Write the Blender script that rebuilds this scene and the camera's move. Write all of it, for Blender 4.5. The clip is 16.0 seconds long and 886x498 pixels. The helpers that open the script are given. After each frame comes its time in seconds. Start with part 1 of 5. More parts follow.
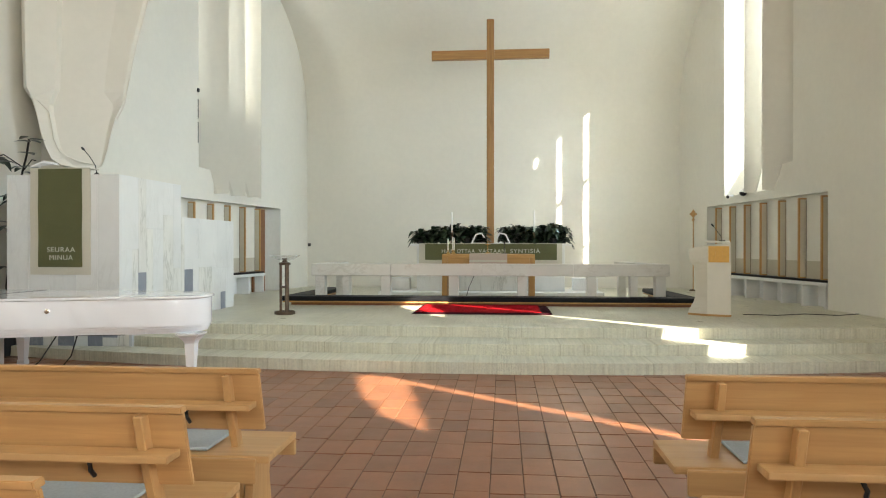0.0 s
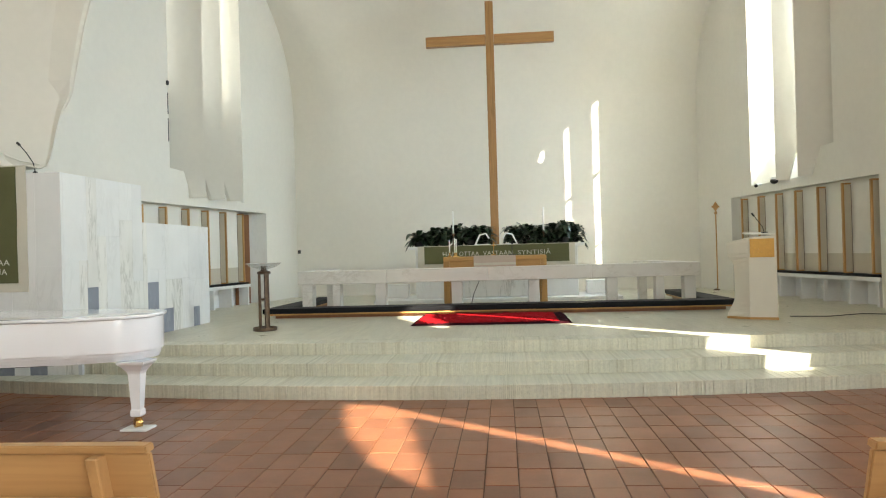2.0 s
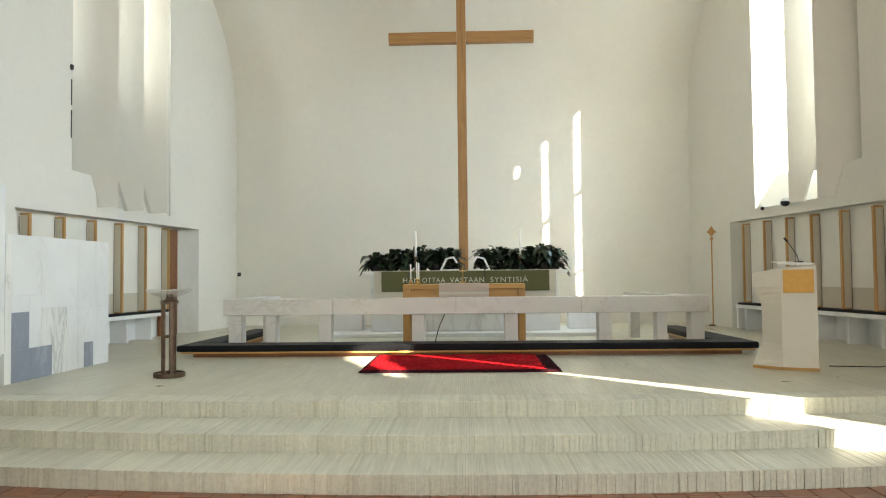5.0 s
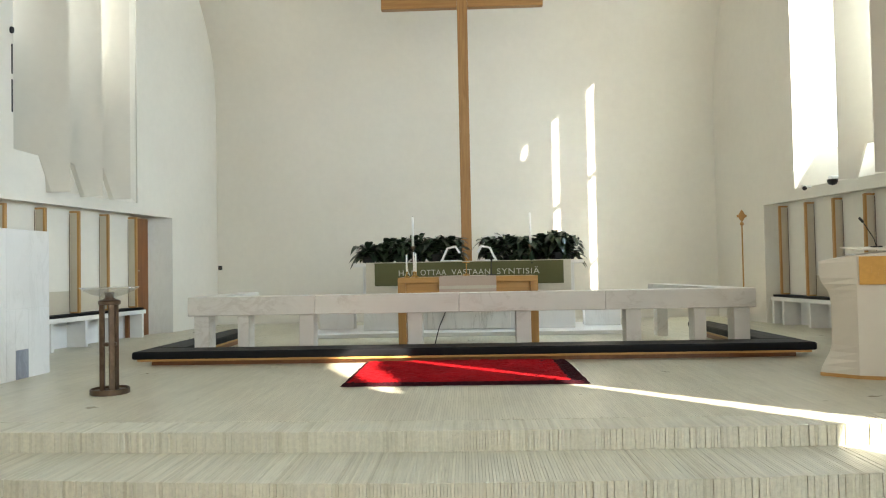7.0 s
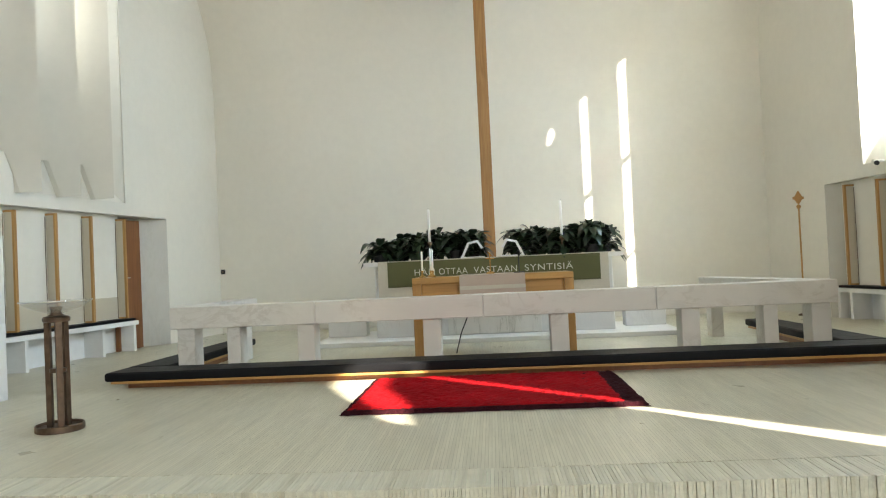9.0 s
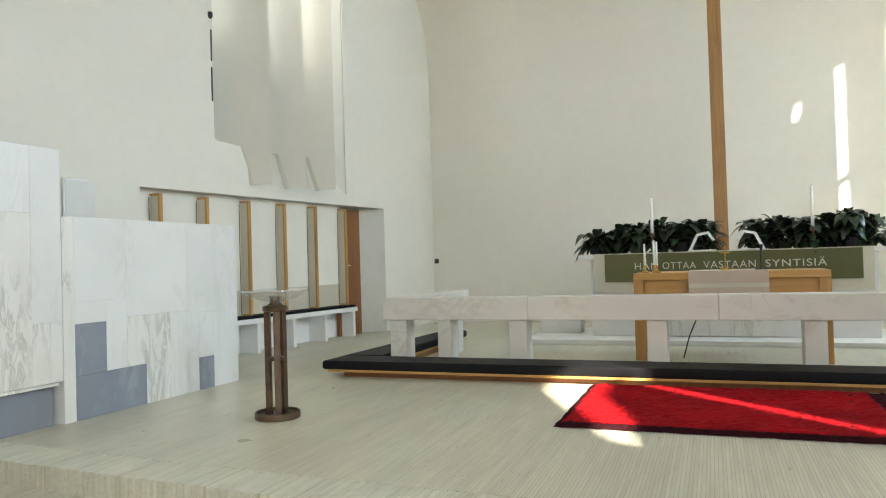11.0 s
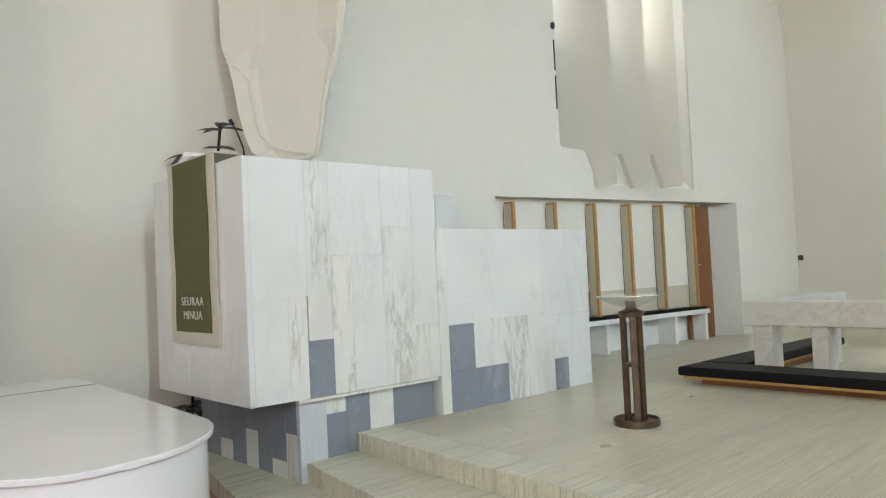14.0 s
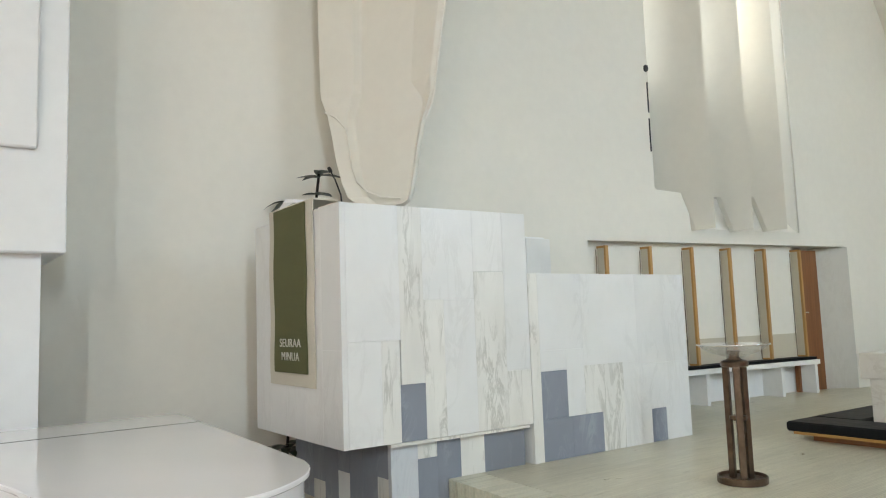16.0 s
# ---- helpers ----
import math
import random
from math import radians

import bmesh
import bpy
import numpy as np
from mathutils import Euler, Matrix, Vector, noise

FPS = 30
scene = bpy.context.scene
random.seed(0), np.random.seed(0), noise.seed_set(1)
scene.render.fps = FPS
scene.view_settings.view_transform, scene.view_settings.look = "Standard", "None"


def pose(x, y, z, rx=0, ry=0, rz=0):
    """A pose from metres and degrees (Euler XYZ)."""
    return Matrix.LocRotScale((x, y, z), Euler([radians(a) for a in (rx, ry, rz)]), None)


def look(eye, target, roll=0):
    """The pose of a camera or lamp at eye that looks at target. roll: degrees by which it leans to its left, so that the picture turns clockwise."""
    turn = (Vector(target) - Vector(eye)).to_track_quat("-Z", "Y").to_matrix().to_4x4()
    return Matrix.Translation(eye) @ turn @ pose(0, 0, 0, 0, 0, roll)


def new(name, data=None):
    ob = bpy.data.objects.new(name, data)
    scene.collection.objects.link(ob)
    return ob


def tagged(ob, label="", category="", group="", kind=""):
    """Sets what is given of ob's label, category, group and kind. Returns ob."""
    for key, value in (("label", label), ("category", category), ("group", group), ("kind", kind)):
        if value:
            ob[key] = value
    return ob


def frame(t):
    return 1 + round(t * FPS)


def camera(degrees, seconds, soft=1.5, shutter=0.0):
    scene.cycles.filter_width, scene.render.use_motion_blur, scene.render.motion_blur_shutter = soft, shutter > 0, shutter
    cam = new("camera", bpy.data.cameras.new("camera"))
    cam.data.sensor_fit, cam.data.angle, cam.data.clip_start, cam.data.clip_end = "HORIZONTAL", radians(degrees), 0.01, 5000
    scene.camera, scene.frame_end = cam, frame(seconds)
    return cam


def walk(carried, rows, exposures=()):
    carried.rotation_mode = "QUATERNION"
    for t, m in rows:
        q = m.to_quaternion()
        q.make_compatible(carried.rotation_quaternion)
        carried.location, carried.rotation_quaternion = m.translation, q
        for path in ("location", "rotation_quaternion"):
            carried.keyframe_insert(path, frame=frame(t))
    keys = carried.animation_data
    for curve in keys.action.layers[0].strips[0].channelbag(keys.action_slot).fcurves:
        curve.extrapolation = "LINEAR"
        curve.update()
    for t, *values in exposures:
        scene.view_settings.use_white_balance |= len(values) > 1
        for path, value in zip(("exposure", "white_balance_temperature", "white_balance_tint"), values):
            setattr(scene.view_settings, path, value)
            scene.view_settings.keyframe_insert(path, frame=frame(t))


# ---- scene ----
cam = camera(63.4, 16.0, soft=1.1)
PATH = [
    (0, (0.397, -0.452, 1.406), (0.23, 1.541, 1.399), 0.0),
    (0.5, (0.313, -0.113, 1.404), (0.153, 1.88, 1.4), -2.5),
    (1, (0.343, 0.229, 1.389), (0.176, 2.222, 1.37), -2.3),
    (1.5, (0.318, 0.547, 1.374), (0.142, 2.539, 1.342), -0.7),
    (2, (0.266, 0.904, 1.35), (0.099, 2.897, 1.359), -1.6),
    (2.5, (0.258, 1.252, 1.394), (0.091, 3.244, 1.451), -0.6),
    (3, (0.278, 1.586, 1.355), (0.099, 3.577, 1.426), 0.6),
    (5.5, (0.128, 3.195, 1.394), (0.076, 5.193, 1.467), -0.9),
    (6, (0.109, 3.536, 1.369), (0.056, 5.534, 1.442), -1.2),
    (6.5, (0.114, 3.839, 1.376), (0.054, 5.838, 1.432), -2.7),
    (7, (0.134, 4.191, 1.389), (0.063, 6.189, 1.439), -1.1),
    (7.5, (0.129, 4.506, 1.372), (0.041, 6.504, 1.408), -2.3),
    (8, (0.143, 4.824, 1.382), (0.059, 6.822, 1.422), -2.6),
    (10.5, (0.031, 5.791, 1.414), (-0.473, 7.726, 1.462), -2.0),
    (11, (-0.006, 5.828, 1.434), (-0.711, 7.699, 1.47), -1.7),
    (11.5, (-0.028, 5.83, 1.406), (-0.868, 7.645, 1.436), -1.9),
    (12, (-0.022, 5.844, 1.419), (-1.019, 7.577, 1.393), -1.7),
    (12.5, (-0.082, 5.846, 1.426), (-1.214, 7.494, 1.38), -1.4),
    (13, (-0.105, 5.835, 1.439), (-1.421, 7.341, 1.4), -2.1),
    (13.5, (-0.118, 5.807, 1.46), (-1.553, 7.201, 1.463), -2.5),
    (14, (-0.119, 5.799, 1.491), (-1.583, 7.16, 1.555), -2.7),
    (14.5, (-0.123, 5.804, 1.488), (-1.603, 7.144, 1.614), -2.4),
    (15, (-0.128, 5.802, 1.491), (-1.641, 7.101, 1.644), -3.0),
    (15.5, (-0.141, 5.792, 1.497), (-1.709, 7.021, 1.671), -2.6),
    (16, (-0.131, 5.779, 1.502), (-1.742, 6.948, 1.696), -2.0),
]
EXPOSURES = [(0, 2.63, 6950, 7), (8.2, 2.61, 6900, 8), (12.5, 2.56, 6850, 8), (16, 2.54, 6950, 10)]
walk(cam, [(t, look(eye, target, roll)) for t, eye, target, roll in PATH], EXPOSURES)

# ---- light ----
SUN = Vector((0.73, -0.68, 0.55)).normalized()      # towards the sun
world = bpy.data.worlds.new("sky")
scene.world = world
world.use_nodes = True
wn = world.node_tree.nodes
sky = wn.new("ShaderNodeTexSky")
sky.sky_type, sky.sun_disc = "NISHITA", False
sky.sun_elevation = math.asin(SUN.z)
sky.sun_rotation = math.atan2(SUN.x, SUN.y)
world.node_tree.links.new(sky.outputs[0], wn["Background"].inputs[0])
wn["Background"].inputs[1].default_value = 0.05
sun = new("sun", bpy.data.lights.new("sun", "SUN"))
sun.data.energy, sun.data.angle, sun.data.color = 5.0, radians(0.5), (1.0, 0.95, 0.87)
sun.matrix_world = look(SUN * 40, (0, 0, 0))


def window_light(name, at, towards, w, h, power, colour=(0.9, 0.95, 1.0)):
    """Sky daylight in a window's opening, or added fill where no window is known."""
    lamp = bpy.data.lights.new(name, "AREA")
    lamp.shape, lamp.size, lamp.size_y = "RECTANGLE", w, h
    lamp.energy, lamp.color = power, colour
    ob = new(name, lamp)
    ob.matrix_world = look(at, towards)
    return ob


# rear, right and left are fills at unseen openings, added to brighten the room
window_light("window_light_rear", (0, -8.9, 6.5), (0, 0, 4.2), 9.0, 2.3, 33, (0.97, 0.98, 1.0))
window_light("window_light_right", (8.05, -6.9, 3.4), (0, -4.0, 3.0), 3.2, 3.4, 56)
window_light("window_light_left", (-8.3, -3.6, 4.8), (0, -3.2, 3.6), 4.2, 4.2, 32, (1.0, 0.95, 0.86))
for at, aim, power, colour in (((6.40, 4.95, 5.0), (0, 7.6, 2.5), 23, (0.66, 0.83, 1.0)), ((7.25, -0.30, 5.0), (0, 2.2, 2.3), 21, (0.82, 0.91, 1.0))):
    window_light("window_light_slit", at, aim, 0.45, 4.2, power, colour).data.spread = radians(95)
chancel_lamp = window_light("window_light_chancel", (5.53, 14.45, 4.9), (0, 13.1, 2.6), 1.15, 4.0, 33, (0.50, 0.72, 1.0))
chancel_lamp.data.spread = radians(120)
window_light("window_light_blades", (5.70, 13.15, 4.9), (0, 12.4, 4.0), 0.8, 3.8, 9, (0.74, 0.87, 1.0))
for y, power in ((12.74, 0.7), (13.24, 2.0), (13.70, 5.0), (14.20, 4.0)):
    x = -4.805 - 0.140 * (15.95 - y) - 0.34
    window_light("window_light_chancel_left", (x, y, 5.75), (x + 0.70, y + 0.70, 5.7), 0.22, 3.0, power, (0.95, 0.98, 1.0))


# ---- materials ----
class Mat:
    """A node material with a principled shader and a few short ways to feed it."""

    def __init__(self, name, colour, rough=0.6, metal=0.0, **more):
        self.m = bpy.data.materials.new(name)
        self.m.use_nodes = True
        self.n, self.l = self.m.node_tree.nodes, self.m.node_tree.links
        self.b = self.n["Principled BSDF"]
        self.b.inputs["Base Color"].default_value = (*colour, 1)
        self.b.inputs["Roughness"].default_value = rough
        self.b.inputs["Metallic"].default_value = metal
        for key, value in more.items():
            self.b.inputs[key.replace("_", " ")].default_value = value
        self.colour = None
        self.base = colour
        self.height = None
        self.pos = self.n.new("ShaderNodeNewGeometry").outputs["Position"]

    def coords(self, scale=(1, 1, 1), turn=(0, 0, 0)):
        k = self.n.new("ShaderNodeMapping")
        k.inputs["Scale"].default_value = scale
        k.inputs["Rotation"].default_value = turn
        self.l.new(self.pos, k.inputs["Vector"])
        return k.outputs[0]

    def noise(self, scale, detail=4, rough=0.55, warp=0.0, coords=None):
        k = self.n.new("ShaderNodeTexNoise")
        k.inputs["Scale"].default_value = scale
        k.inputs["Detail"].default_value = detail
        k.inputs["Roughness"].default_value = rough
        k.inputs["Distortion"].default_value = warp
        self.l.new(coords or self.pos, k.inputs["Vector"])
        return k.outputs[0]

    def ramp(self, value, *stops):
        k = self.n.new("ShaderNodeValToRGB")
        el = k.color_ramp.elements
        while len(el) < len(stops):
            el.new(0.5)
        for e, (p, c) in zip(el, stops):
            e.position = p
            e.color = (*c, 1) if hasattr(c, "__len__") else (c, c, c, 1)
        self.l.new(value, k.inputs[0])
        return k.outputs[0]

    def mul(self, colour, amount=1.0):
        """Multiply the base colour by a grey or tinted pattern."""
        k = self.n.new("ShaderNodeMix")
        k.data_type, k.blend_type = "RGBA", "MULTIPLY"
        k.inputs[0].default_value = amount
        if self.colour is None:
            k.inputs[6].default_value = (*self.base, 1)
        else:
            self.l.new(self.colour, k.inputs[6])
        self.l.new(colour, k.inputs[7])
        self.colour = k.outputs[2]
        self.l.new(self.colour, self.b.inputs["Base Color"])
        return self

    def blend(self, mask, colour):
        k = self.n.new("ShaderNodeMix")
        k.data_type = "RGBA"
        self.l.new(mask, k.inputs[0])
        if self.colour is None:
            k.inputs[6].default_value = (*self.base, 1)
        else:
            self.l.new(self.colour, k.inputs[6])
        k.inputs[7].default_value = (*colour, 1)
        self.colour = k.outputs[2]
        self.l.new(self.colour, self.b.inputs["Base Color"])
        return self

    def bump(self, value, strength=0.2, distance=0.005):
        k = self.n.new("ShaderNodeBump")
        k.inputs["Strength"].default_value = strength
        k.inputs["Distance"].default_value = distance
        self.l.new(value, k.inputs["Height"])
        if self.height:
            self.l.new(self.height, k.inputs["Normal"])
        self.height = k.outputs[0]
        self.l.new(self.height, self.b.inputs["Normal"])
        return self

    def rough(self, value, low, high):
        k = self.n.new("ShaderNodeMapRange")
        k.inputs["To Min"].default_value, k.inputs["To Max"].default_value = low, high
        self.l.new(value, k.inputs["Value"])
        self.l.new(k.outputs[0], self.b.inputs["Roughness"])
        return self

    def each(self, *stops, island=False):
        """A tone of its own for each piece."""
        if island:
            v = self.n.new("ShaderNodeNewGeometry").outputs["Random Per Island"]
        else:
            v = self.n.new("ShaderNodeObjectInfo").outputs["Random"]
        return self.mul(self.ramp(v, *stops))


def plaster(name, colour):
    k = Mat(name, colour, 0.85)
    k.mul(k.ramp(k.noise(0.7, 5), (0.3, 0.955), (0.7, 1.0)))
    k.mul(k.ramp(k.noise(9, 6), (0.35, 0.975), (0.65, 1.0)))
    return k.bump(k.noise(60, 5), 0.12, 0.003).bump(k.noise(3.5, 3), 0.15, 0.008).m


def marble(name, colour, vein, strength, rough=0.32, grain=(3.2, 3.2, 1.1)):
    """Upright veins gathered in flames, strong or faint."""
    k = Mat(name, colour, rough)
    up = k.coords(grain, (0.25, 0.12, 0.0))
    flame = k.ramp(k.noise(0.8, 3, 0.5, 0.6, up), (0.46, 0.0), (0.60, 1.0))
    vein_mask = k.ramp(k.noise(1.5, 8, 0.66, 0.8, up), (0.47, 0.0), (0.52, strength), (0.57, 0.0))
    both = k.n.new("ShaderNodeMath")
    both.operation = "MULTIPLY"
    k.l.new(flame, both.inputs[0])
    k.l.new(vein_mask, both.inputs[1])
    k.blend(both.outputs[0], vein)
    k.blend(k.ramp(k.noise(0.9, 3, 0.5, 0.5, up), (0.45, 0.0), (0.7, strength * 0.22)), vein)
    k.blend(k.ramp(k.noise(4.0, 6, 0.62, 0.9, up), (0.60, 0.0), (0.72, strength * 0.4)), vein)
    k.mul(k.ramp(k.noise(2.2, 4), (0.3, 0.93), (0.7, 1.0)))
    k.each((0.0, 0.95), (0.5, (0.985, 0.99, 1.0)), (1.0, 1.0))
    return k.rough(k.noise(14, 4), rough - 0.06, rough + 0.12).m


def timber(name, colour, along, grain=1.0, rough=0.42):
    """Grain along one axis."""
    k = Mat(name, colour, rough)
    sc = [26, 26, 26]
    sc["xyz".index(along)] = 1.3
    co = k.coords(sc)
    k.mul(k.ramp(k.noise(1.0, 6, 0.6, 0.8, co), (0.3, (1 - 0.30 * grain, 1 - 0.36 * grain, 1 - 0.42 * grain)), (0.62, 1.0)))
    sc2 = [3.5, 3.5, 3.5]
    sc2["xyz".index(along)] = 0.35
    k.mul(k.ramp(k.noise(1.0, 3, 0.5, 0.3, k.coords(sc2)), (0.3, 0.86), (0.7, 1.0)))
    k.each((0.0, 0.9), (1.0, 1.0))
    return k.rough(k.noise(12, 4), rough - 0.07, rough + 0.1).bump(k.noise(1.0, 5, 0.6, 0.8, co), 0.08, 0.002).m


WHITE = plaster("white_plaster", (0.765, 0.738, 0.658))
# wall plaster toned down: the left fins' shade is put into the colour
SHADED_BLADE = plaster("shaded_blade_plaster", (0.71, 0.685, 0.605))
PANEL_WHITE = plaster("white_panel_paint", (0.82, 0.83, 0.82))
MARBLE = marble("white_marble", (0.77, 0.765, 0.735), (0.46, 0.45, 0.41), 0.17)
VEINED = marble("veined_marble", (0.78, 0.765, 0.71), (0.33, 0.315, 0.26), 0.56, 0.34, (6.0, 6.0, 1.2))
GREY = marble("grey_marble", (0.24, 0.26, 0.30), (0.48, 0.50, 0.53), 0.35)
PALE_GREY = marble("pale_grey_marble", (0.62, 0.64, 0.66), (0.45, 0.47, 0.50), 0.35)
RAILSTONE = marble("rail_marble", (0.66, 0.63, 0.57), (0.42, 0.37, 0.30), 0.38, 0.38, (1.6, 2.2, 2.6))
PINE_X = timber("pine_along_x", (0.62, 0.37, 0.16), "x", 0.55)
PINE_Z = timber("pine_upright", (0.62, 0.37, 0.16), "z", 0.55)
PINE_Y = timber("pine_along_y", (0.62, 0.37, 0.16), "y", 0.8)
OAK_Z = timber("oak_upright", (0.43, 0.225, 0.075), "z", 1.0)
OAK_X = timber("oak_along_x", (0.43, 0.225, 0.075), "x", 1.0)
GOLD_WOOD = timber("golden_wood", (0.55, 0.30, 0.09), "x", 0.7)
GOLD_WOOD_Z = timber("golden_wood_upright", (0.52, 0.28, 0.085), "z", 0.7)
DOOR_WOOD = timber("brown_door_wood", (0.25, 0.095, 0.03), "z", 0.9, 0.35)


def strip_stone(name, island):
    k = Mat(name, (0.66, 0.64, 0.515), 0.42)
    k.each((0.0, (0.80, 0.78, 0.73)), (0.08, (0.93, 0.92, 0.89)), (0.5, 0.98), (1.0, (1.05, 1.04, 1.02)), island=island)
    k.mul(k.ramp(k.noise(1.0, 5, 0.6, 0.4, k.coords((40, 3, 40))), (0.3, 0.84), (0.6, 1.0)))
    k.mul(k.ramp(k.noise(1.3, 4), (0.3, 0.88), (0.7, 1.0)))
    k.rough(k.noise(8, 4), 0.3, 0.55)
    return k.bump(k.noise(90, 4), 0.15, 0.002).m


STRIP = strip_stone("marble_strips", False)
STRIP_REST = strip_stone("marble_strips_rest", True)


def strip_floor():
    """Marble strips on edge, two centimetres wide, in long rows."""
    k = Mat("marble_strip_floor", (0.645, 0.622, 0.49), 0.3)
    br = k.n.new("ShaderNodeTexBrick")
    br.offset, br.squash = 0.37, 1.0
    br.inputs["Color1"].default_value = (1.03, 1.02, 1.0, 1)
    br.inputs["Color2"].default_value = (0.93, 0.92, 0.89, 1)
    br.inputs["Mortar"].default_value = (0.64, 0.61, 0.54, 1)
    br.inputs["Scale"].default_value = 1.0
    br.inputs["Mortar Size"].default_value = 0.0014
    br.inputs["Mortar Smooth"].default_value = 0.3
    br.inputs["Brick Width"].default_value = 0.62
    br.inputs["Row Height"].default_value = 0.0185
    k.l.new(k.coords((1, 1, 1), (0, 0, radians(90))), br.inputs["Vector"])
    k.mul(br.outputs["Color"])
    k.mul(k.ramp(k.noise(1.0, 5, 0.6, 0.4, k.coords((45, 2.2, 1))), (0.3, 0.84), (0.62, 1.0)))
    k.mul(k.ramp(k.noise(1.0, 3, 0.5, 0.2, k.coords((2.4, 0.5, 1))), (0.3, 0.84), (0.7, 1.0)))
    k.mul(k.ramp(k.noise(1.0, 4, 0.6, 0.6, k.coords((26, 6, 1))), (0.66, 1.0), (0.72, (0.74, 0.71, 0.64))))
    k.rough(k.noise(3, 4), 0.22, 0.40)
    return k.bump(br.outputs["Fac"], -0.12, 0.003).m


STRIP_FLOOR = strip_floor()


def terracotta(name, island):
    k = Mat(name, (0.26, 0.099, 0.046), 0.32)
    k.each((0.0, (0.70, 0.66, 0.64)), (0.3, (0.92, 0.9, 0.9)), (0.75, (1.07, 1.06, 1.03)), (1.0, (1.14, 1.14, 1.12)), island=island)
    k.mul(k.ramp(k.noise(5, 5), (0.3, 0.78), (0.7, 1.05)))
    k.mul(k.ramp(k.noise(40, 3), (0.3, 0.90), (0.7, 1.0)))
    k.rough(k.noise(6, 3), 0.26, 0.40)
    return k.bump(k.noise(5, 2), 0.08, 0.004).bump(k.noise(70, 3), 0.06, 0.002).m


TILE = terracotta("terracotta_tile", False)
TILE_REST = terracotta("terracotta_tile_rest", True)
k = Mat("tile_mortar", (0.125, 0.075, 0.05), 0.9)
MORTAR = k.mul(k.ramp(k.noise(30, 4), (0.3, 0.7), (0.7, 1.0))).m
k = Mat("white_lacquer", (0.83, 0.83, 0.85), 0.09, Coat_Weight=0.4)
LACQUER = k.rough(k.noise(5, 3), 0.07, 0.13).m
k = Mat("white_enamel", (0.66, 0.615, 0.52), 0.4)
LECTERN_WHITE = k.mul(k.ramp(k.noise(6, 4), (0.3, 0.96), (0.7, 1.0))).m
k = Mat("bench_white_paint", (0.78, 0.78, 0.76), 0.4)
BENCH_WHITE = k.mul(k.ramp(k.noise(12, 4), (0.3, 0.95), (0.7, 1.0))).m
k = Mat("bronze", (0.16, 0.11, 0.075), 0.32, 0.9)
BRONZE = k.mul(k.ramp(k.noise(18, 4), (0.3, 0.7), (0.7, 1.1))).rough(k.noise(30, 3), 0.25, 0.45).m
k = Mat("brass", (0.55, 0.33, 0.11), 0.3, 1.0)
BRASS = k.rough(k.noise(30, 3), 0.18, 0.35).m
k = Mat("gold_plate", (0.64, 0.36, 0.09), 0.38, 0.35)
GOLD = k.mul(k.ramp(k.noise(25, 4), (0.3, 0.88), (0.7, 1.0))).m
k = Mat("chrome", (0.75, 0.75, 0.75), 0.15, 1.0)
CHROME = k.rough(k.noise(30, 3), 0.1, 0.2).m
k = Mat("black_leather", (0.007, 0.0070, 0.0080), 0.45, Specular_IOR_Level=0.15)
LEATHER = k.rough(k.noise(9, 5), 0.42, 0.6).bump(k.noise(130, 3), 0.25, 0.002).bump(k.noise(5, 4, 0.5, 1.0), 0.5, 0.012).m
k = Mat("black_plastic", (0.012, 0.012, 0.013), 0.4)
BLACK = k.rough(k.noise(40, 3), 0.35, 0.5).m
k = Mat("olive_cloth", (0.125, 0.125, 0.052), 0.95)
OLIVE = k.mul(k.ramp(k.noise(260, 3), (0.3, 0.8), (0.7, 1.05))).mul(k.ramp(k.noise(3, 4), (0.3, 0.9), (0.7, 1.0))).bump(k.noise(300, 2), 0.3, 0.001).m
k = Mat("linen_cloth", (0.62, 0.58, 0.48), 0.95)
LINEN = k.mul(k.ramp(k.noise(200, 3), (0.3, 0.86), (0.7, 1.0))).bump(k.noise(240, 2), 0.3, 0.001).m
k = Mat("altar_runner_cloth", (0.56, 0.45, 0.37), 0.9)
RUNNER = k.mul(k.ramp(k.noise(180, 3), (0.3, 0.85), (0.7, 1.0))).bump(k.noise(240, 2), 0.3, 0.001).m
k = Mat("cream_fabric", (0.56, 0.51, 0.40), 0.95)
CREAM = k.mul(k.ramp(k.noise(160, 3), (0.3, 0.88), (0.7, 1.0))).m
k = Mat("blue_grey_felt", (0.42, 0.47, 0.50), 0.95)
FELT = k.mul(k.ramp(k.noise(90, 3), (0.3, 0.85), (0.7, 1.0))).m
k = Mat("wax", (0.85, 0.84, 0.80), 0.4, Subsurface_Weight=0.1)
WAX = k.rough(k.noise(20, 2), 0.35, 0.5).m
k = Mat("letter_thread", (0.62, 0.60, 0.50), 0.9)
THREAD = k.mul(k.ramp(k.noise(200, 2), (0.3, 0.8), (0.7, 1.0))).m
k = Mat("leaf_green", (0.020, 0.038, 0.018), 0.3)
LEAF = k.each((0.0, (0.6, 0.65, 0.6)), (1.0, (1.3, 1.3, 1.2)), island=True).mul(k.ramp(k.noise(30, 4), (0.3, 0.7), (0.7, 1.1))).m
k = Mat("dark_soil", (0.02, 0.015, 0.012), 0.95)
SOIL = k.bump(k.noise(60, 4), 0.5, 0.01).m
k = Mat("clear_glass", (1, 1, 1), 0.02, Transmission_Weight=1.0, IOR=1.3)
GLASS = k.m
FROSTED = bpy.data.materials.new("frosted_glass")
FROSTED.use_nodes = True
fn, fl = FROSTED.node_tree.nodes, FROSTED.node_tree.links
tr = fn.new("ShaderNodeBsdfTranslucent")
tr.inputs[0].default_value = (0.88, 0.90, 0.90, 1)
fl.new(tr.outputs[0], fn["Material Output"].inputs[0])
